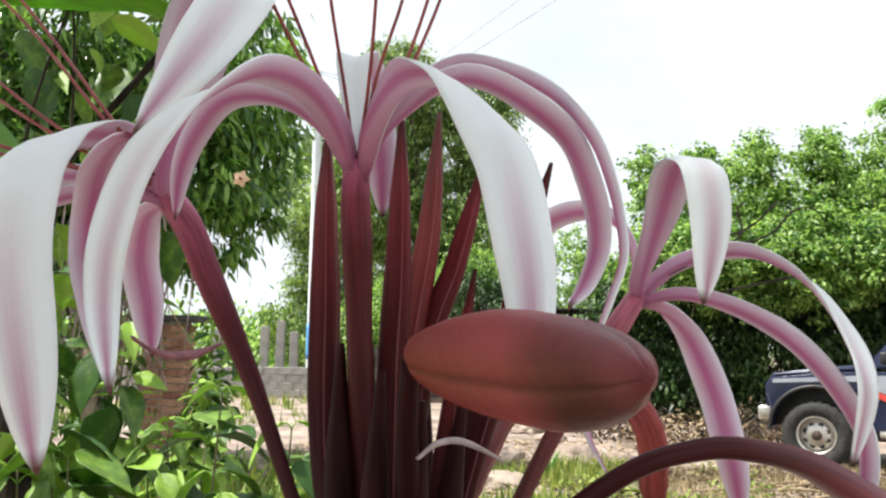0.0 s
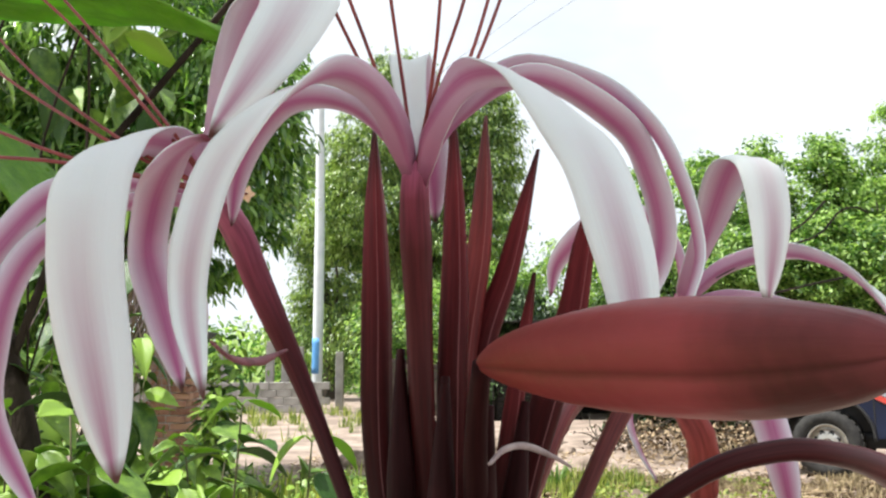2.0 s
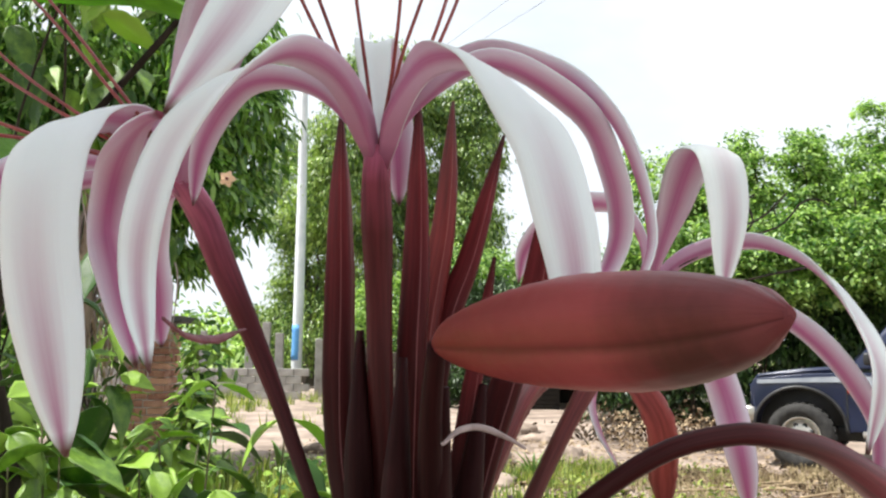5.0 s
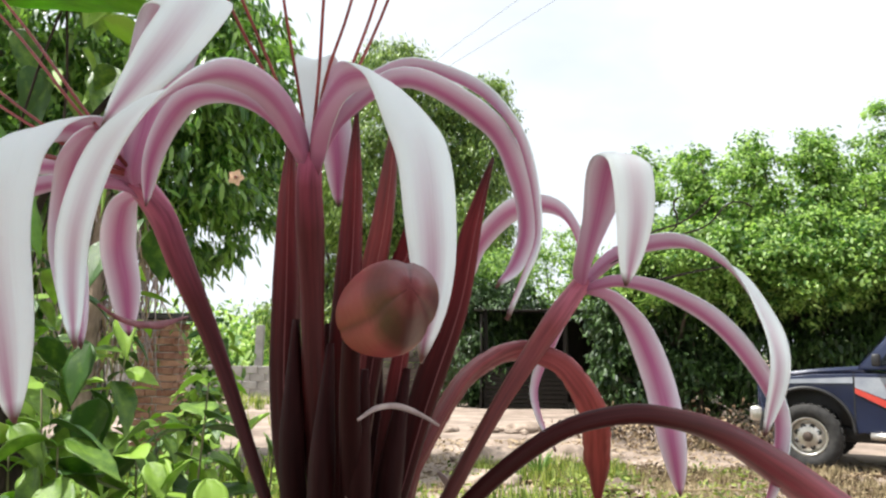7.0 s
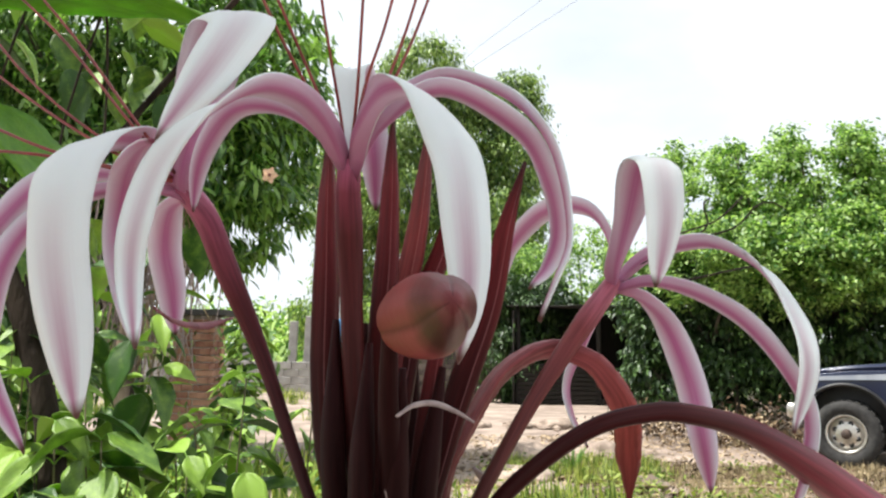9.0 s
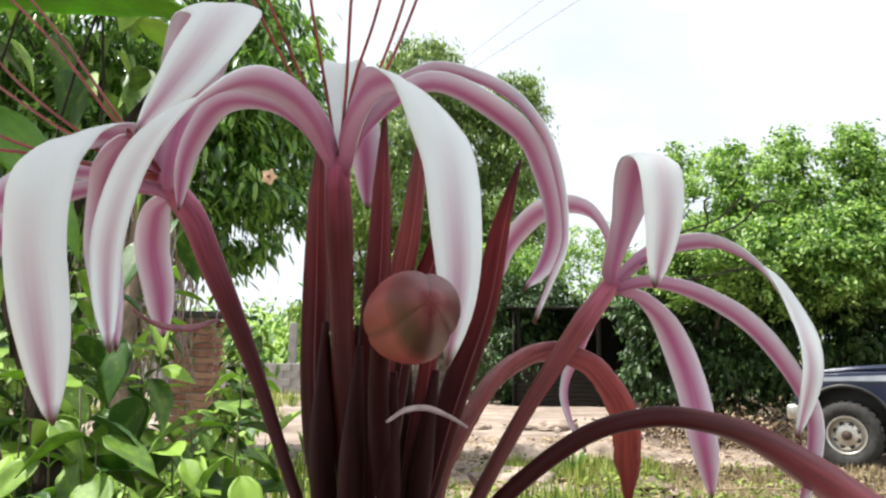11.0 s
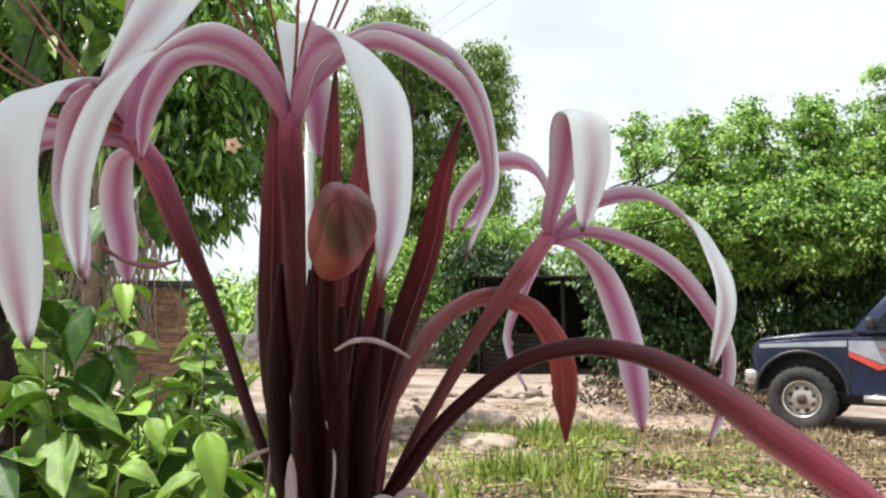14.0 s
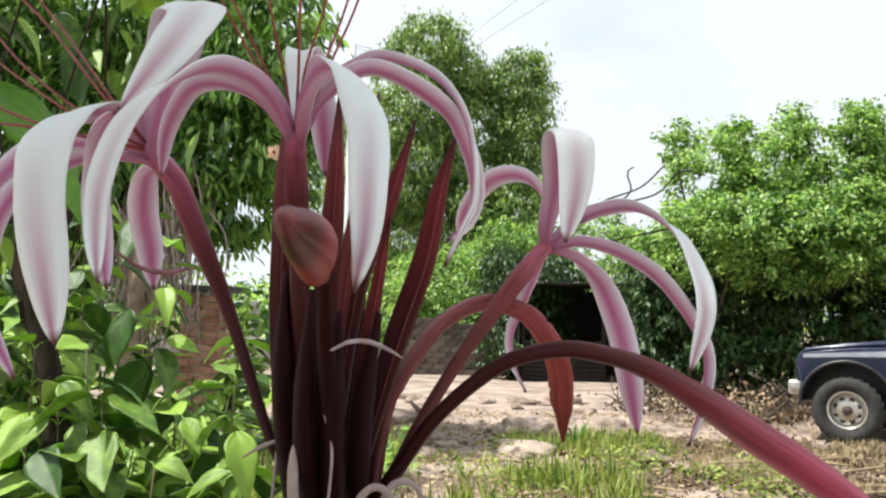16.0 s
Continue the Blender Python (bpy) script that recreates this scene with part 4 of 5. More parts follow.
def weed_leaves(name, n, xr, yr, h, size, mat, seed, label):
    """Low herb leaves standing in loose clumps."""
    rng = np.random.default_rng(seed)
    nt = n // 14
    c = np.c_[rng.uniform(*xr, nt), rng.uniform(*yr, nt)]
    ok = np.array([noise.noise(Vector((x * 1.1, y * 1.1, seed))) for x, y in c]) > 0.0
    c = c[ok]
    p = np.repeat(c, 14, 0) + rng.normal(0, 0.09, (len(c) * 14, 2))
    z = np.array([ground_height(*q) for q in p]) + rng.uniform(0.0, h, len(p))
    ob = scatter(name, *leaf_shape(0.45), np.c_[p, z], turns(rng, len(p), 0.05, 1.1), (size * rng.uniform(0.5, 1.3, len(p)))[:, None], mat)
    return tagged(ob, label, "weeds", kind="stuff")


def grass(name, n, xr, yr, h, mats, seed, label, density=1.4):
    rng = np.random.default_rng(seed)
    nt = n // 22
    cx, cy = rng.uniform(*xr, nt), rng.uniform(*yr, nt)
    ok = np.array([noise.noise(Vector((x * 0.9, y * 0.9, seed))) for x, y in zip(cx, cy)]) > -0.12 * density
    cx, cy = cx[ok], cy[ok]
    p = np.repeat(np.stack([cx, cy], 1), 22, 0) + rng.normal(0, 0.055, (len(cx) * 22, 2))
    z = np.array([ground_height(*q) for q in p])
    p = np.c_[p, z - 0.01]
    v = [(-0.04, 0, 0), (0.04, 0, 0), (-0.035, 0.45, 0.06), (0.035, 0.45, 0.06), (0, 1, 0.32)]
    f = [(0, 1, 3), (0, 3, 2), (2, 3, 4)]
    ob = scatter(name, v, f, p, turns(rng, len(p), -0.72, 0.9), (rng.uniform(0.3, 1.0, len(p)) ** 1.5 * 1.3 * h)[:, None], mats)
    return tagged(ob, label, "grass", kind="stuff")


grass("green_grass", 2600, (-0.1, 1.2), (5.1, 6.7), 0.22, GRASS, 2, "tufts of bright green grass on the yard", 0.2)
grass("weeds", 4200, (0.4, 2.0), (6.9, 9.3), 0.16, GRASS, 17, "low yellow-green weeds at the edge of the dirt", 0.5)
grass("dry_grass", 24000, (0.6, 4.6), (5.0, 9.2), 0.10, GRASS_DRY, 6, "patches of dry straw and dead grass", 0.8)
grass("straw", 7000, (-1.8, 1.0), (5.2, 10.5), 0.10, GRASS_DRY, 19, "thin dry straw on bare dirt", 0.0)
grass("verge_grass", 4500, (-7, -1.8), (13.5, 22), 0.25, GRASS, 9, "thin grass along the far side of the yard", 0.4)
grass("bed_grass", 9000, (-4.5, -0.6), (2.5, 8.0), 0.32, GRASS, 12, "rough green grass round the flower bed", 2.0)
grass("weed_patch", 700, (2.7, 4.4), (10.8, 11.8), 0.24, GRASS_DRY, 14, "brown dry weeds beside the parked car", 1.0)
weed_leaves("green_weeds", 5200, (-0.6, 3.0), (5.6, 9.2), 0.12, 0.06, LEAF_WEED, 23, "leafy green weeds scattered over the dirt")
weed_leaves("bed_weeds", 9000, (-3.6, -0.5), (1.8, 7.8), 0.35, 0.09, LEAF_HEDGE, 24, "rank green weeds round the flower bed")
weed_leaves("brown_weeds", 2600, (2.5, 4.6), (10.4, 12.0), 0.45, 0.07, LEAF_DRY, 29, "dead brown weeds in front of the hedge")
weed_leaves("dead_leaves", 18000, (0.2, 4.8), (5.0, 9.6), 0.03, 0.06, LEAF_BROWN, 33, "dead curled leaves among the straw")
rl = np.random.default_rng(15)
nl = 9000
lp = np.c_[rl.uniform(-2, 5, nl), rl.uniform(5, 12, nl), rl.uniform(0.0, 0.03, nl)]
lp[:, 2] += [ground_height(x, y) for x, y, _ in lp]
tagged(scatter("leaf_litter", *leaf_shape(0.4), lp, turns(rl, nl, 0.0, 0.6), rl.uniform(0.03, 0.10, nl)[:, None], LEAF_DRY), "fallen dry leaves scattered over the dirt", "litter", kind="stuff")


def spiky_plant(place, seed):
    rng = random.Random(seed)
    root = empty("spiky_plant", place)
    tagged(root, "small dark green spiky rosette plant on the dirt", "plant")
    for k in range(22):
        a, up = rng.uniform(0, 2 * math.pi), rng.uniform(0.3, 1.2)
        ln = rng.uniform(0.2, 0.34)
        tip = (ln * math.cos(a) * math.cos(up), ln * math.sin(a) * math.cos(up), ln * math.sin(up))
        part("blade", tube([(0, 0, 0), (tip[0] * 0.5, tip[1] * 0.5, tip[2] * 0.65), tip], [0.012, 0.011, 0.002], n=6, seg=6, flat=0.35), LEAF_MANGO, root)


spiky_plant((1.02, 8.5, 0.0), 3)


# ---- shrubs and leaves near the flower ----
def broad_leaf_mesh(name, width=0.55, bend=0.3, fold=0.18, seed=0, lobes=0.0):
    """An ovate leaf of length 1 along y with a sunk midrib, raised fields between side veins and a wavy edge."""
    nv, nu = 14, 8
    verts, faces = [], []
    for sheet in (0, 1):
        for i in range(nv + 1):
            f = i / nv
            w = width * 0.53 * math.sin(math.pi * min(1, f**0.74)) * (1 - 0.20 * f) + 0.004
            for j in range(nu + 1):
                u = 2 * j / nu - 1
                wave = 0.035 * noise.noise(Vector((f * 5, u * 2, seed)))
                vein = 0.020 * math.cos(f * 44 - abs(u) * 11) * abs(u) * (1 - f)
                z = fold * w * abs(u) * 1.6 - bend * f * f + wave * abs(u) + vein - sheet * 0.006
                verts.append((u * w * (1 + lobes * math.cos(f * 25)), f * (1 - 0.15 * bend), z))
    m, half = nu + 1, (nu + 1) * (nv + 1)
    for i in range(nv):
        for j in range(nu):
            q = (i * m + j, i * m + j + 1, (i + 1) * m + j + 1, (i + 1) * m + j)
            faces += [q, tuple(half + k for k in q[::-1])]
    for i in range(nv):
        for j in (0, nu):
            q = (i * m + j, (i + 1) * m + j, half + (i + 1) * m + j, half + i * m + j)
            faces.append(q if j == 0 else q[::-1])
    me = bpy.data.meshes.new(name)
    me.from_pydata(verts, [], faces)
    me.shade_smooth()
    return me


LEAF_VAR = material("shrub_leaf", (0.042, 0.115, 0.015), (0.29, 0.46, 0.06), rough=0.42, scale=4, bump=0.2, bump_scale=60, random_object=0.9, thin=0.32, thin_colour=(1.1, 1.25, 0.6))
LEAVES = [broad_leaf_mesh("leaf", 0.50, 0.22, 0.20, 1, 0.03), broad_leaf_mesh("leaf", 0.44, 0.40, 0.26, 2, 0.04), broad_leaf_mesh("leaf", 0.54, 0.12, 0.12, 3, 0.05)]
for me_ in LEAVES:
    me_.materials.append(LEAF_VAR)


def leaf_at(parent, place, size, heading, dip, roll=0.0, kind=0):
    ob = new("leaf", LEAVES[kind % len(LEAVES)])
    ob.parent = parent
    ob.matrix_local = pose(*place, 0, 0, heading) @ pose(0, 0, 0, -dip, roll, 0) @ Matrix.Diagonal((size, size, size, 1))
    return ob


def shrub(place, stems, seed, size, label, spread=1.0):
    """A shrub of upright stems with pairs of broad leaves; stems: rows of top x y z from the foot."""
    rng = random.Random(seed)
    root = empty("shrub", place)
    tagged(root, label, "shrub", "shrubs round the flower bed")
    for top in stems:
        foot = (top[0] * 0.35, top[1] * 0.35, -0.02)
        mid = (top[0] * 0.75 + rng.uniform(-0.03, 0.03), top[1] * 0.75, top[2] * 0.6)
        c, _ = spline([foot, mid, top], 40)
        part("stem", tube([foot, mid, top], [0.004, 0.0024, 0.0014], n=16, seg=7), TWIG, root)
        h0 = rng.uniform(0, 360)
        n_pairs = 11
        for k in range(n_pairs):
            f = 1 - 0.045 * k
            p = c[max(0, int(f * 40))]
            for s in (0, 1):
                head = h0 + k * 83 + s * 180 + rng.uniform(-25, 25)
                ln = size * (0.72 + 0.08 * min(k, 5)) * rng.uniform(0.6, 1.25)
                st = 0.12 * ln
                a = radians(head)
                q = (p[0] - math.sin(a) * st, p[1] + math.cos(a) * st, p[2] + 0.1 * ln)
                part("stalk", tube([tuple(p), ((p[0] + q[0]) / 2, (p[1] + q[1]) / 2, p[2] + 0.07 * ln), q], [0.0014, 0.0011, 0.0009], n=5, seg=5), LEAF_BROAD, root)
                leaf_at(root, q, ln, head, rng.uniform(-15, 50) * spread, rng.uniform(-35, 35), rng.randrange(3))
    return root


def tops(seed, n, xr, yr, zr):
    r = random.Random(seed)
    return [(r.uniform(*xr), r.uniform(*yr), r.uniform(*zr)) for _ in range(n)]


shrub((-0.33, 1.20, 0), [(0.02, -0.03, 1.175), (0.11, 0.02, 1.12)] + tops(1, 5, (-0.13, 0.12), (-0.18, 0.15), (1.0, 1.12)), 1, 0.120, "green shrub with whorls of soft pointed leaves")
shrub((-0.58, 1.22, 0), [(0.03, -0.05, 1.165), (-0.09, 0.02, 1.16)] + tops(2, 7, (-0.17, 0.19), (-0.2, 0.2), (1.0, 1.14)), 2, 0.140, "leafy green shrub with broad overlapping leaves")
shrub((-0.86, 1.45, 0), [(0.02, -0.05, 1.34), (-0.12, 0.04, 1.24), (0.12, -0.10, 1.22)] + tops(3, 6, (-0.2, 0.2), (-0.2, 0.2), (1.05, 1.28)), 3, 0.128, "tall green shrub with broad leaves at the bed's edge")
shrub((-0.42, 0.98, 0), tops(4, 9, (-0.22, 0.20), (-0.12, 0.1), (0.90, 1.03)), 4, 0.092, "low shaded shrub with dark green leaves")
shrub((-1.35, 2.6, 0), [(0.1, 0, 1.6), (-0.2, 0.1, 1.5), (0.35, 0.1, 1.2), (0.3, -0.2, 0.95)] + tops(5, 5, (-0.4, 0.4), (-0.3, 0.3), (0.9, 1.7)), 5, 0.15, "tall leafy shrub beside the old trunk")
shrub((-1.5, 3.9, 0), tops(6, 8, (-0.5, 0.7), (-0.4, 0.4), (0.6, 1.2)), 6, 0.15, "spreading green shrub behind the flower bed")
shrub((-2.0, 7.6, 0), tops(7, 7, (-0.3, 0.35), (-0.3, 0.3), (0.8, 1.55)), 7, 0.17, "light green bush beside the brick pillar")


def vine_trunk(place):
    root = empty("old_trunk", place)
    tagged(root, "thin dark trunk wrapped in climbing vine leaves", "tree")
    part("trunk", tube([(0.03, 0, -0.1), (0.02, 0.0, 0.8), (-0.06, 0.03, 1.22), (-0.35, 0.1, 1.8), (-0.8, 0.2, 2.8)], [0.022, 0.022, 0.017, 0.016], n=60, seg=14, bumpy=0.45), DARK_BARK, root)
    part("branch", tube([(-0.06, 0.03, 1.24), (0.0286, 0.039, 1.5207), (0.0767, 0.039, 1.5974), (0.166, 0.029, 1.7012), (0.2694, 0.019, 1.8253), (0.4112, 0.009, 2.0012)], [0.0075, 0.0068, 0.0062, 0.0056, 0.005], n=40, seg=9, bumpy=0.15), DARK_BARK, root, "straight dark bare branch")
    rng = random.Random(6)
    for k in range(4):
        x0 = rng.uniform(-0.2, 0.12)
        part("vine", tube([(x0, 0, 3.1), (x0 + rng.uniform(-0.1, 0.2), -0.05, 2.3), (x0 + rng.uniform(-0.2, 0.05), 0.02, 1.6), (x0 * 0.3 - 0.05, 0.03, 1.2)], [0.0022, 0.0026, 0.002], n=24, seg=5), DARK_BARK, root)
    for k in range(120):
        z = rng.uniform(1.0, 2.2)
        a = rng.uniform(0, 360)
        leaf_at(root, (rng.uniform(-0.32, 0.16), rng.uniform(-0.04, 0.25), z), rng.uniform(0.06, 0.12), a, rng.uniform(15, 75), rng.uniform(-25, 25), k % 3)
    return root


vine_trunk((-0.66, 1.30, 0))

LEAF_BIG = material("large_leaf", (0.12, 0.26, 0.025), (0.22, 0.40, 0.045), rough=0.5, scale=14, bump=0.3, bump_scale=60, thin=0.45, thin_colour=(1.3, 1.6, 0.4))
big = empty("large_leaf_plant", (-0.72, 0.82, 0))
tagged(big, "tall plant with large drooping green leaves", "plant")
part("stem", tube([(0, 0, -0.02), (-0.03, 0, 0.9), (0.0, 0.0, 1.62), (0.10, -0.02, 1.78)], [0.014, 0.012, 0.008, 0.005], n=24, seg=8), TWIG, big)
part("stem", tube([(0, 0, 0.9), (-0.08, 0.05, 1.3), (-0.05, 0.06, 1.55)], [0.010, 0.008, 0.004], n=16, seg=8), TWIG, big)
part("stem", tube([(0, 0, 1.36), (0.10, 0.0, 1.46), (0.20, 0.0, 1.49)], [0.006, 0.004, 0.003], n=12, seg=7), TWIG, big)
for place, ln, head, dip, roll, seed in (((0.20, 0.0, 1.49), 0.21, -95, 48, 12, 6), ((0.06, -0.03, 1.605), 0.46, -92, -3, 4, 3), ((-0.02, 0.08, 1.50), 0.30, -120, 50, 10, 4), ((-0.1, 0.1, 1.62), 0.26, -60, 30, -20, 5)):
    lf = part("leaf", broad_leaf_mesh("leaf", 0.60, 0.18, 0.10, seed), LEAF_BIG, big)
    lf.matrix_local = pose(*place, 0, 0, head) @ pose(0, 0, 0, -dip, roll, 0) @ Matrix.Diagonal((ln, ln, ln, 1))


def hanging_dry_vines():
    rng = np.random.default_rng(40)
    root = empty("dry_vine_tangle", (-3.10, 8.4, 0))
    tagged(root, "tangle of dry grey vines hanging from the tree", "vines")
    part("dead_stem", tube([(0.00, -0.95, -0.05), (-0.03, -0.95, 0.9), (0.0, -0.9, 1.8), (-0.08, -0.6, 3.2)], [0.085, 0.075, 0.07, 0.05], n=60, seg=12, bumpy=0.5), DEAD_BARK, root, "pale dead stem")
    for k in range(130):
        x, y = (rng.uniform(-0.6, 0.55), rng.uniform(-0.9, -0.2)) if k < 60 else (rng.normal(0.12, 0.13), rng.uniform(-0.6, -0.35))
        z1, z0 = rng.uniform(2.0, 3.0), rng.uniform(0.7, 1.6)
        part("vine", tube([(x, y, z1), (x + rng.normal(0, 0.12), y, (z1 + z0) / 2 + 0.2), (x + rng.normal(0, 0.2), y + rng.normal(0, 0.1), z0)],
                          [0.008, 0.007, 0.004], n=14, seg=5), DRY_FIBRE if k % 3 else LEAF_DRY, root)
    n = 900
    p = np.c_[rng.normal(-0.3, 0.55, n), rng.normal(-0.2, 0.25, n), rng.uniform(0.3, 2.6, n)]
    ob = scatter("vine_leaves", *leaf_shape(0.35), p, turns(rng, n, 0.7), rng.uniform(0.06, 0.15, n)[:, None], LEAF_MANGO, root)
    ob["kind"] = "stuff"


hanging_dry_vines()
bloom = empty("hibiscus_flower", (-1.93, 7.70, 2.83))
tagged(bloom, "single peach coloured flower among the tree leaves", "flower")
for k in range(5):
    a = radians(72 * k + 20)
    bp_ = part("petal", broad_leaf_mesh("petal", 0.85, -0.15, 0.05, k), PEACH, bloom)
    bp_.matrix_local = pose(0, 0, 0, 0, 72 * k + 20, 0) @ pose(0, 0, 0, 90, 0, 0) @ pose(0, 0, 0, -15, 0, 0) @ Matrix.Diagonal((0.085,) * 3 + (1,))
part("centre", tube([(0, 0, 0), (0, -0.03, 0), (0, -0.05, 0.0)], [0.014, 0.011, 0.003], n=6, seg=8), BUD_RED, bloom)


# ---- the crinum lily ----
lily = empty("crinum_lily", (-0.015, 0.32, 0))
tagged(lily, "crinum lily with drooping pink and white petals and maroon buds", "flower")
L0 = Vector(lily.location)


def lp_(pts):
    return [tuple(Vector(p) - L0) for p in pts]


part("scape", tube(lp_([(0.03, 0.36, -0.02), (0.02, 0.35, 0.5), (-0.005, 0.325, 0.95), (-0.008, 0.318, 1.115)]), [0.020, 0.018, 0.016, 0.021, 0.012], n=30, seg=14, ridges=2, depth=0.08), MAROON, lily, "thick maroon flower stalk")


def flower(stalk, radii, mat=None):
    return part("flower", tube(lp_(stalk), radii, n=34, seg=14, ridges=6, depth=0.04), mat or TUBE_PINK, lily)


def filaments(parent, rows, r=0.00075, mat=None):
    for pts in rows:
        part("filament", tube(lp_(pts), [r, r * 0.9, r * 0.8], n=18, seg=6), mat or FILAMENT, parent)


# centre flower
C = (-0.030, 0.284, 1.303)
FOOT_FC = (-0.0304, 0.2870, 1.290)
fc = flower([(-0.022, 0.315, 1.10), (-0.028, 0.304, 1.19), (-0.030, 0.296, 1.253), (-0.031, 0.288, 1.288), C], [0.0040, 0.0045, 0.0047, 0.0049, 0.0050, 0.0052, 0.0062, 0.0050])
pet = lambda par, pts, *a, foot=None, **k: petal(par, lp_(pts), *a, foot=lp_([foot])[0] if foot else None, **k)
pet(fc, [(-0.0275, 0.280, 1.301), (-0.0245, 0.268, 1.3105), (-0.0125, 0.249, 1.3225), (0.003, 0.229, 1.3150), (0.0167, 0.196, 1.2856), (0.0208, 0.174, 1.2582), (0.0217, 0.164, 1.2373), (0.0193, 0.159, 1.2193)], 0.0158, twist=(55, 55, 28, -5, -8, -10), cup=-0.12, base=0.62, out=(0.05, -1, 0), foot=FOOT_FC)
pet(fc, [(-0.026, 0.283, 1.302), (-0.015, 0.275, 1.316), (0.010, 0.258, 1.3255), (0.041, 0.266, 1.311), (0.0535, 0.275, 1.292), (0.0580, 0.282, 1.272), (0.0535, 0.282, 1.257), (0.045, 0.268, 1.247)], 0.0125, twist=(15, 55), out=(1, -0.15, 0), foot=FOOT_FC, base=0.55)
pet(fc, [(-0.0255, 0.286, 1.304), (-0.014, 0.287, 1.3260), (-0.0021, 0.286, 1.3355), (0.0136, 0.2820, 1.3388), (0.0373, 0.2750, 1.3278), (0.0515, 0.2630, 1.3088), (0.0573, 0.2500, 1.2853), (0.0580, 0.2380, 1.2629), (0.0528, 0.2310, 1.2490), (0.0460, 0.228, 1.233)], 0.0115, twist=(25, 15, 10, 5), out=(1, -0.2, 0), foot=FOOT_FC, base=0.6)
pet(fc, [(-0.033, 0.280, 1.301), (-0.037, 0.262, 1.312), (-0.043, 0.243, 1.317), (-0.051, 0.219, 1.314), (-0.0585, 0.196, 1.3015), (-0.068, 0.190, 1.290), (-0.077, 0.190, 1.277), (-0.081, 0.187, 1.2587), (-0.0812, 0.186, 1.243), (-0.073, 0.172, 1.2221)], 0.0120, twist=(-50, -50, -40, -10, 30, 45, 50), out=(-0.75, -0.65, 0), foot=FOOT_FC, base=0.85)
pet(fc, [(-0.034, 0.283, 1.301), (-0.041, 0.273, 1.310), (-0.050, 0.263, 1.3165), (-0.063, 0.260, 1.3195), (-0.077, 0.268, 1.319), (-0.089, 0.280, 1.311), (-0.0965, 0.288, 1.299), (-0.1000, 0.294, 1.281)], 0.0100, twist=(-35, -35, -35, -50, -72, -85), out=(-1, 0.1, 0), foot=FOOT_FC, base=0.7)
pet(fc, [(-0.030, 0.289, 1.304), (-0.032, 0.297, 1.325), (-0.034, 0.303, 1.347), (-0.033, 0.316, 1.352), (-0.029, 0.325, 1.338), (-0.025, 0.328, 1.312), (-0.024, 0.330, 1.288)], 0.0165, out=(0.05, 1, 0), cup=0.14, foot=FOOT_FC)
filaments(fc, [[(-0.031, 0.284, 1.30), (-0.044, 0.275, 1.325), (-0.058, 0.258, 1.352), (-0.075, 0.245, 1.39)],
               [(-0.031, 0.284, 1.30), (-0.041, 0.272, 1.325), (-0.051, 0.250, 1.350), (-0.066, 0.235, 1.385)],
               [(-0.031, 0.282, 1.30), (-0.0335, 0.274, 1.322), (-0.0375, 0.258, 1.352), (-0.042, 0.245, 1.39)],
               [(-0.030, 0.282, 1.30), (-0.024, 0.258, 1.322), (-0.0205, 0.242, 1.347), (-0.018, 0.235, 1.39)],
               [(-0.029, 0.282, 1.30), (-0.022, 0.262, 1.325), (-0.0125, 0.255, 1.352), (-0.003, 0.25, 1.39)],
               [(-0.028, 0.282, 1.30), (-0.013, 0.260, 1.327), (-0.004, 0.262, 1.355), (0.008, 0.262, 1.40)],
               [(-0.028, 0.283, 1.30), (-0.011, 0.262, 1.327), (0.000, 0.264, 1.355), (0.015, 0.264, 1.40)]])

# left flower
FLC = (-0.112, 0.310, 1.297)
FOOT_FL = (-0.1095, 0.330, 1.287)
fl = flower([(-0.025, 0.325, 1.10), (-0.050, 0.330, 1.15), (-0.079, 0.345, 1.216), (-0.100, 0.345, 1.262), (-0.1085, 0.338, 1.285), FLC], [0.0025, 0.0027, 0.0029, 0.0032, 0.0037, 0.0049, 0.0063, 0.0066, 0.0052], TUBE_FLARE)
pet(fl, [(-0.1140, 0.3060, 1.2984), (-0.1176, 0.2960, 1.3088), (-0.1225, 0.2830, 1.3111), (-0.1289, 0.2600, 1.3047), (-0.1282, 0.2380, 1.2931), (-0.1260, 0.2260, 1.2778), (-0.1244, 0.2220, 1.2608), (-0.1197, 0.2190, 1.2391), (-0.1058, 0.2090, 1.1988)], 0.0250, twist=(-50, -45, -28, -2, 8, 5, 5, 8), cup=-0.14, base=0.40, broad=0.52, out=(-0.25, -0.95, 0), foot=FOOT_FL)
pet(fl, [(-0.110, 0.306, 1.298), (-0.102, 0.296, 1.318), (-0.092, 0.280, 1.339), (-0.078, 0.256, 1.353), (-0.065, 0.236, 1.346), (-0.0665, 0.220, 1.328), (-0.075, 0.210, 1.307), (-0.083, 0.204, 1.2905)], 0.0265, twist=(10, -20), cup=-0.12, base=0.5, broad=0.45, out=(0.35, -0.9, 0), point=2.8, foot=FOOT_FL)
pet(fl, [(-0.083, 0.205, 1.2905), (-0.092, 0.218, 1.2930), (-0.106, 0.241, 1.2920), (-0.120, 0.268, 1.2860), (-0.1245, 0.276, 1.268), (-0.112, 0.255, 1.248), (-0.096, 0.230, 1.222)], 0.0135, base=0.35, broad=0.45, out=(-0.35, 0.94, 0))
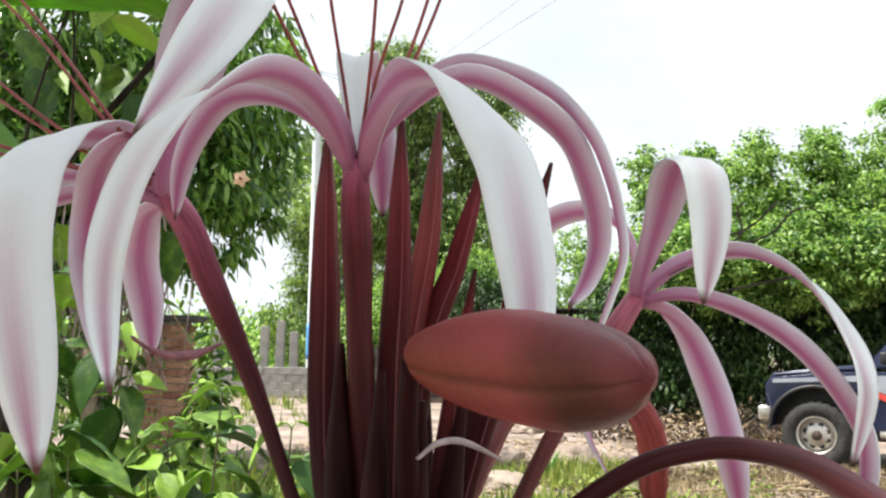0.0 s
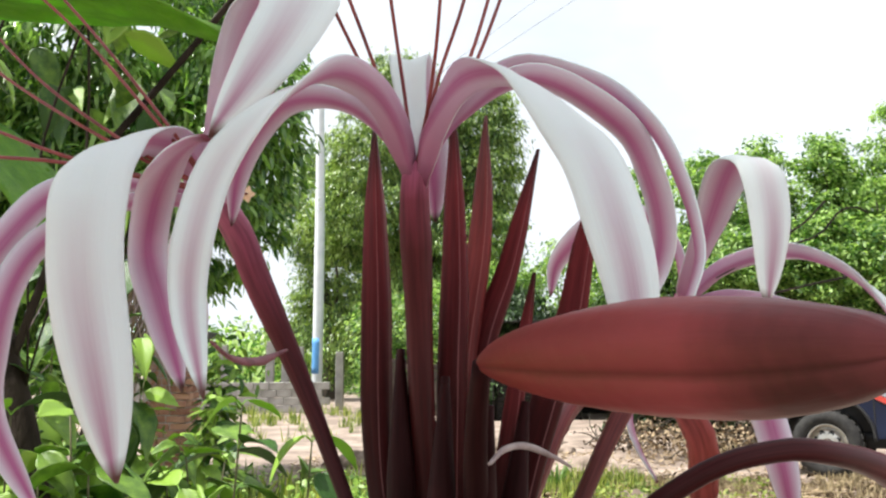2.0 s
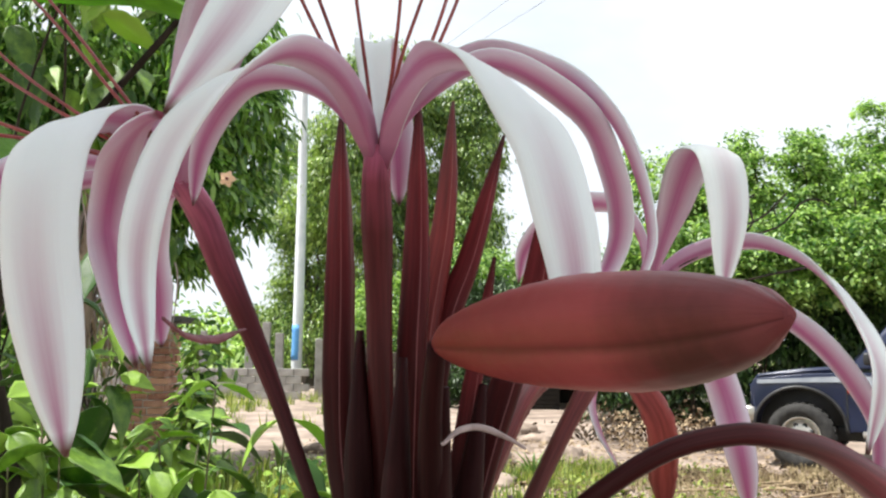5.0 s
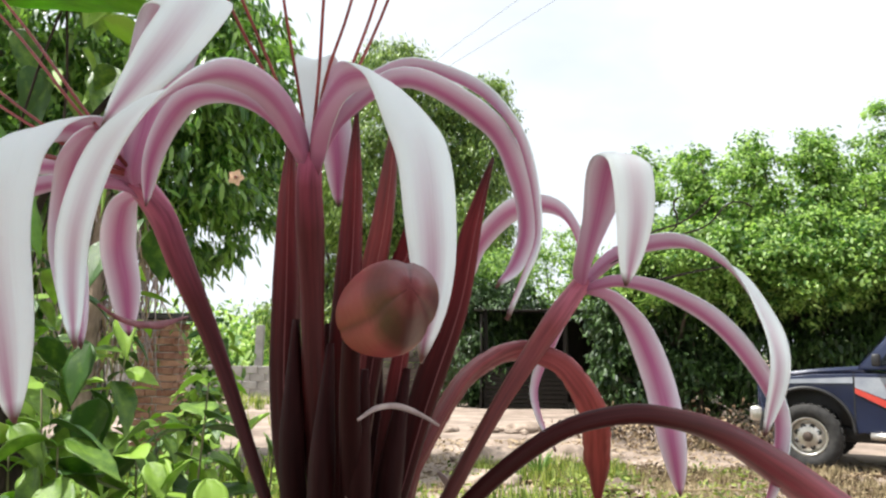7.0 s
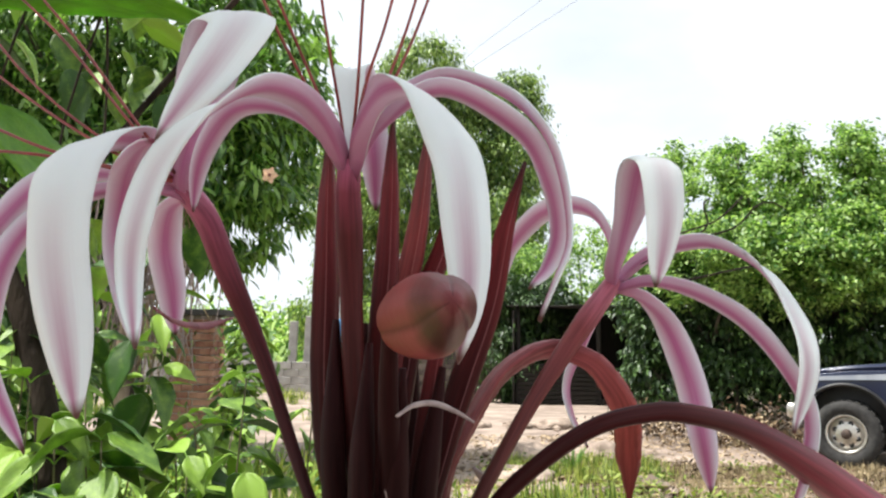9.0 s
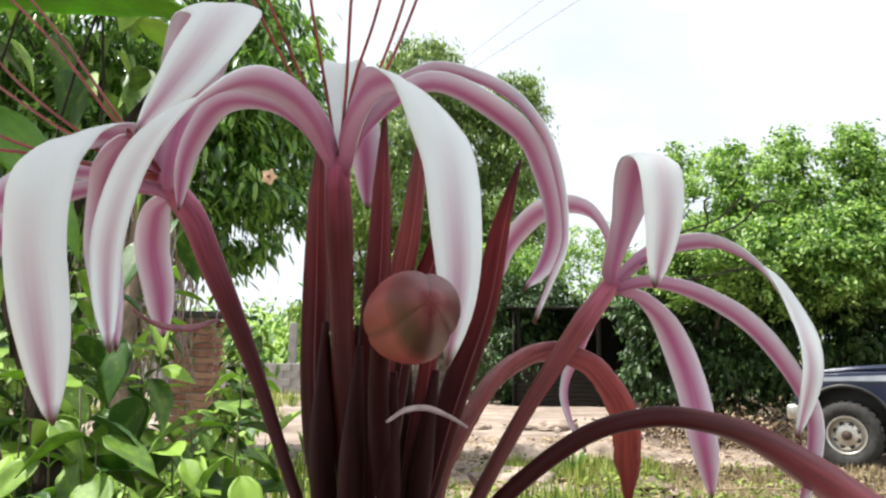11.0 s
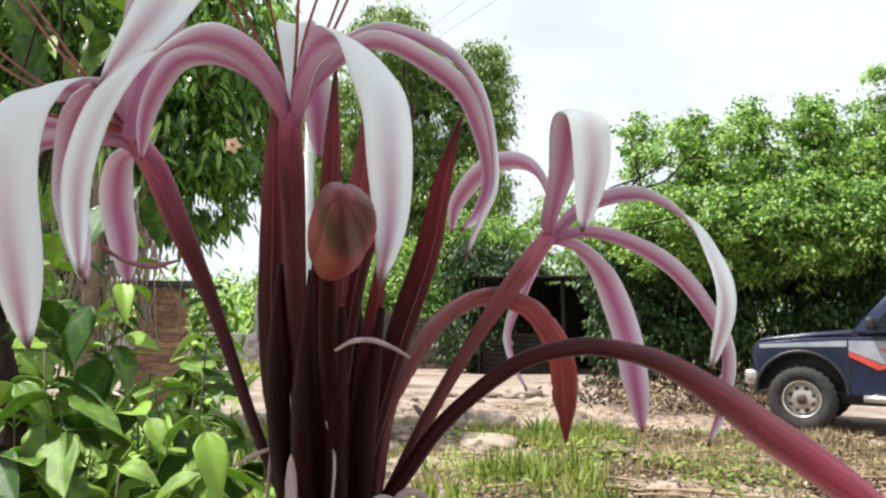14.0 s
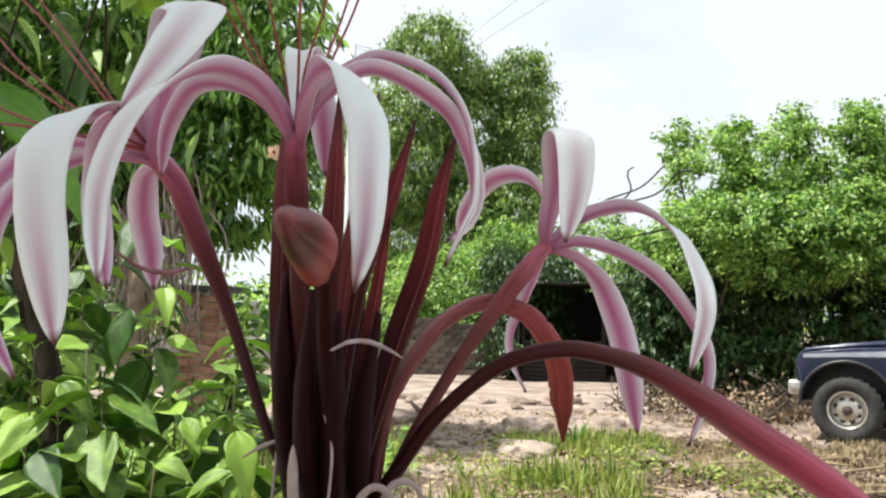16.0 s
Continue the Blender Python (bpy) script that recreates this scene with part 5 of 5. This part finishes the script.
pet(fl, [(-0.117, 0.309, 1.296), (-0.146, 0.306, 1.3005), (-0.169, 0.300, 1.296), (-0.180, 0.290, 1.280), (-0.189, 0.280, 1.255), (-0.190, 0.276, 1.225)], 0.0120, twist=(-50, -50), out=(-1, -0.2, 0), foot=FOOT_FL)
pet(fl, [(-0.117, 0.307, 1.292), (-0.145, 0.302, 1.2915), (-0.167, 0.292, 1.278), (-0.175, 0.282, 1.260), (-0.177, 0.276, 1.237), (-0.173, 0.270, 1.212), (-0.150, 0.260, 1.181)], 0.0120, twist=(-50, -45), out=(-1, -0.25, 0), foot=FOOT_FL)
pet(fl, [(-0.1218, 0.3450, 1.2960), (-0.1357, 0.3620, 1.2926), (-0.1459, 0.3850, 1.2755), (-0.1449, 0.3950, 1.2536), (-0.1421, 0.3970, 1.2283)], 0.0180, base=0.35, out=(-0.35, 0.6, 0), foot=FOOT_FL)
filaments(fl, [[(-0.112, 0.302, 1.300), (-0.122, 0.280, 1.318), (-0.160, 0.298, 1.362), (-0.205, 0.310, 1.41)],
               [(-0.112, 0.302, 1.300), (-0.125, 0.280, 1.318), (-0.166, 0.296, 1.362), (-0.215, 0.310, 1.405)],
               [(-0.113, 0.302, 1.298), (-0.133, 0.282, 1.308), (-0.180, 0.300, 1.342), (-0.235, 0.330, 1.395)],
               [(-0.113, 0.302, 1.298), (-0.134, 0.280, 1.306), (-0.185, 0.300, 1.337), (-0.245, 0.330, 1.380)],
               [(-0.113, 0.302, 1.297), (-0.150, 0.275, 1.302), (-0.195, 0.285, 1.320), (-0.25, 0.300, 1.345)],
               [(-0.113, 0.302, 1.296), (-0.150, 0.272, 1.300), (-0.195, 0.280, 1.306), (-0.25, 0.290, 1.315)]])
part("withered_style", tube(lp_([(-0.081, 0.206, 1.2350), (-0.0805, 0.226, 1.2310), (-0.079, 0.252, 1.2305), (-0.0745, 0.275, 1.2345)]), [0.0010, 0.0016, 0.0019, 0.0004], n=20, seg=8, flat=0.5, bumpy=0.3), WILT, lily, "withered dull pink curl")

# right flower
RFC = (0.103, 0.418, 1.262)
FOOT_RF = (0.097, 0.412, 1.254)
rf = flower([(0.000, 0.330, 1.10), (0.018, 0.340, 1.135), (0.032, 0.350, 1.162), (0.056, 0.374, 1.200), (0.084, 0.400, 1.238), RFC], [0.0032, 0.0034, 0.0035, 0.0036, 0.0040, 0.0052, 0.0062, 0.0050], TUBE_RED)
pet(rf, [(0.102, 0.414, 1.260), (0.101, 0.399, 1.270), (0.1045, 0.377, 1.294), (0.1040, 0.343, 1.3125), (0.1070, 0.328, 1.3135), (0.1095, 0.318, 1.306), (0.109, 0.311, 1.281), (0.103, 0.306, 1.251)], 0.0215, twist=(-8, 12), cup=-0.1, broad=0.56, out=(0.2, -0.95, 0), foot=FOOT_RF)
pet(rf, [(0.106, 0.416, 1.263), (0.119, 0.412, 1.275), (0.136, 0.404, 1.2815), (0.153, 0.390, 1.281), (0.171, 0.372, 1.267), (0.179, 0.352, 1.243), (0.180, 0.338, 1.218), (0.171, 0.335, 1.186)], 0.0170, twist=(55, -15), out=(0.6, -0.8, 0), foot=FOOT_RF)
pet(rf, [(0.106, 0.415, 1.258), (0.121, 0.404, 1.261), (0.139, 0.388, 1.2555), (0.158, 0.371, 1.242), (0.172, 0.356, 1.222), (0.184, 0.350, 1.195), (0.180, 0.346, 1.168), (0.172, 0.344, 1.147)], 0.0150, twist=(60, 40), out=(0.8, -0.6, 0), foot=FOOT_RF)
pet(rf, [(0.108, 0.419, 1.257), (0.124, 0.436, 1.253), (0.142, 0.456, 1.238), (0.1555, 0.458, 1.205), (0.160, 0.448, 1.171), (0.165, 0.451, 1.140)], 0.0185, twist=(0, 0), out=(0.35, 0.94, 0), foot=FOOT_RF)
pet(rf, [(0.102, 0.421, 1.257), (0.096, 0.440, 1.243), (0.089, 0.452, 1.225), (0.081, 0.458, 1.202), (0.083, 0.450, 1.183), (0.091, 0.442, 1.166)], 0.0135, twist=(0, 10, 40, 50), out=(-0.45, 0.9, 0), foot=FOOT_RF)
pet(rf, [(0.103, 0.421, 1.264), (0.104, 0.431, 1.286), (0.094, 0.430, 1.3035), (0.080, 0.440, 1.310), (0.064, 0.465, 1.308), (0.048, 0.495, 1.291), (0.044, 0.505, 1.270)], 0.0140, twist=(-50, -50), out=(-0.8, 0.6, 0), foot=FOOT_RF)
filaments(rf, [[(0.104, 0.417, 1.265), (0.135, 0.412, 1.287), (0.160, 0.411, 1.297), (0.175, 0.410, 1.311)],
               [(0.104, 0.417, 1.265), (0.140, 0.413, 1.284), (0.170, 0.412, 1.293), (0.183, 0.412, 1.306), (0.192, 0.412, 1.308), (0.198, 0.412, 1.305)],
               [(0.104, 0.417, 1.265), (0.138, 0.405, 1.283), (0.152, 0.400, 1.292), (0.150, 0.400, 1.304), (0.154, 0.400, 1.308)],
               [(0.104, 0.417, 1.262), (0.135, 0.410, 1.262), (0.165, 0.405, 1.268), (0.180, 0.402, 1.271)]], 0.00065, DRY_DARK)


# spear buds and their stalks
def bud(pts, r, mat=None, label=""):
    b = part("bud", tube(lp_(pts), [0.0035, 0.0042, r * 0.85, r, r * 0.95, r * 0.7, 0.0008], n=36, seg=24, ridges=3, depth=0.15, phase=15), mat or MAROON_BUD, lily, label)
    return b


B0 = (-0.018, 0.318, 1.105)
bud([B0, (-0.046, 0.346, 1.17), (-0.050, 0.349, 1.27), (-0.0525, 0.360, 1.338)], 0.0068)
bud([B0, (-0.017, 0.305, 1.215), (-0.0155, 0.312, 1.268), (-0.016, 0.325, 1.334)], 0.0058)
bud([B0, (-0.013, 0.335, 1.220), (-0.004, 0.346, 1.285), (-0.0005, 0.368, 1.345)], 0.0060, RED_SPEAR)
bud([B0, (-0.007, 0.335, 1.222), (0.008, 0.345, 1.271), (0.0225, 0.356, 1.3255)], 0.0058)
bud([(-0.008, 0.32, 1.105), (0.014, 0.328, 1.190), (0.031, 0.330, 1.243), (0.0385, 0.328, 1.280), (0.047, 0.325, 1.311)], 0.0066)
bud([(-0.008, 0.315, 1.105), (0.002, 0.310, 1.185), (0.009, 0.308, 1.230), (0.0145, 0.306, 1.264)], 0.0040)
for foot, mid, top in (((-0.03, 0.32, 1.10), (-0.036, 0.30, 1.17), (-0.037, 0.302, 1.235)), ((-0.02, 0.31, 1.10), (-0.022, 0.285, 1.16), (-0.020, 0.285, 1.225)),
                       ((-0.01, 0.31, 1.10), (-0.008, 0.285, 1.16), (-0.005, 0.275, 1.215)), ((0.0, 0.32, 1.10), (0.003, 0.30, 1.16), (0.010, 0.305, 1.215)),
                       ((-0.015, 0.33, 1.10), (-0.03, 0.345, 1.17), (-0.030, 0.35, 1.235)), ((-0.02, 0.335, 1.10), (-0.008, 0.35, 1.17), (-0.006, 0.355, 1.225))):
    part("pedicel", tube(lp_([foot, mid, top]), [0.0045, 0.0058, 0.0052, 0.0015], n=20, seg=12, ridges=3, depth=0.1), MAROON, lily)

# bud that nods towards the viewer on its bent stalk
def plump(f, r):
    """Half width of the plump bud from its neck (0) to its blunt end (1)."""
    if f < 0.62:
        k = f / 0.62
        return r * (0.27 + 0.73 * math.sin(0.5 * math.pi * k) ** 0.9)
    return max(r * math.sqrt(max(0.0, 1 - ((f - 0.62) / 0.38) ** 1.9)), 0.0008)


part("bud", tube(lp_([(-0.008, 0.252, 1.2292), (-0.0025, 0.205, 1.2300), (0.0062, 0.155, 1.2303), (0.0136, 0.114, 1.2304), (0.0178, 0.083, 1.2300), (0.0204, 0.053, 1.2300)]),
                       [plump(k / 40, 0.0092) for k in range(41)], n=80, seg=60, ridges=3, depth=0.07, phase=40, flat=0.80, groove=0.07, bumpy=0.02), NOD_RED, lily, "plump brick-red bud bent forward")
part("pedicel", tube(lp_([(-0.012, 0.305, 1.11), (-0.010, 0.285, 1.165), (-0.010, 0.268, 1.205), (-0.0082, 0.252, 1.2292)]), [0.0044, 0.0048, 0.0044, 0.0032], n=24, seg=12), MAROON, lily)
# bud that arches over and hangs
part("bud", tube(lp_([(0.004, 0.328, 1.11), (0.010, 0.342, 1.16), (0.018, 0.350, 1.180), (0.034, 0.374, 1.206), (0.050, 0.392, 1.219), (0.067, 0.408, 1.2245), (0.080, 0.410, 1.2215), (0.093, 0.412, 1.2145), (0.108, 0.422, 1.193), (0.114, 0.440, 1.165), (0.116, 0.448, 1.134)]),
                 [0.0036, 0.0037, 0.0038, 0.0040, 0.0043, 0.0046, 0.0052, 0.0062, 0.0074, 0.0070, 0.0008], n=96, seg=30, ridges=3, depth=0.18, bumpy=0.16), BUD_RED, lily, "wilting red bud hanging on its arched stalk")
# long bud that bows outwards
part("bud", tube(lp_([(-0.002, 0.322, 1.105), (0.018, 0.316, 1.133), (0.040, 0.304, 1.164), (0.070, 0.288, 1.190), (0.095, 0.285, 1.198), (0.114, 0.288, 1.1972), (0.142, 0.307, 1.1895), (0.178, 0.338, 1.1715), (0.215, 0.374, 1.1500), (0.250, 0.402, 1.130), (0.285, 0.427, 1.108), (0.325, 0.455, 1.080), (0.37, 0.487, 1.045)]),
                 [0.0042, 0.0038, 0.0037, 0.0038, 0.0044, 0.0062, 0.0082, 0.0098, 0.0104, 0.0104, 0.0098, 0.0070, 0.0010], n=84, seg=20, ridges=3, depth=0.05), BUD_PINK, lily, "long rose pink bud bowing outwards on a maroon stalk")

# dry bracts and threads
for pts, r in (([(-0.006, 0.262, 1.197), (0.000, 0.274, 1.2005), (0.008, 0.284, 1.2005), (0.017, 0.286, 1.197), (0.024, 0.286, 1.193)], [0.0007, 0.0013, 0.0016, 0.0006]),
               ([(-0.0261, 0.2870, 1.1153), (-0.0271, 0.2870, 1.1348), (-0.0265, 0.2870, 1.1466), (-0.0243, 0.2870, 1.1541), (-0.0209, 0.2870, 1.1560)], [0.0028, 0.0031, 0.0031, 0.0028, 0.0018]),
               ([(-0.010, 0.285, 1.12), (-0.008, 0.282, 1.15), (-0.012, 0.280, 1.17), (-0.009, 0.278, 1.185)], [0.0007, 0.0008, 0.0005]),
               ([(0.002, 0.285, 1.11), (0.004, 0.284, 1.125), (0.012, 0.284, 1.133), (0.020, 0.286, 1.128), (0.022, 0.288, 1.115)], [0.0018, 0.0022, 0.0020, 0.0008]),
               ([(0.012, 0.290, 1.118), (0.020, 0.290, 1.133), (0.030, 0.292, 1.133), (0.036, 0.295, 1.122)], [0.0016, 0.0020, 0.0012]),
               ([(0.024, 0.350, 1.166), (0.030, 0.362, 1.158), (0.034, 0.372, 1.156)], [0.0012, 0.0026, 0.0010]),
               ([(-0.060, 0.318, 1.140), (-0.050, 0.315, 1.146), (-0.040, 0.312, 1.150)], [0.0006, 0.0012, 0.0010]),
               ([(-0.0445, 0.318, 1.115), (-0.0415, 0.318, 1.16), (-0.0405, 0.318, 1.20)], [0.0010, 0.0012, 0.0004])):
    part("dry_thread", tube(lp_(pts), [0.9 * q for q in r], n=26, seg=10, flat=0.85, bumpy=0.12), DRY_FIBRE, lily, "curled pale dry thread")
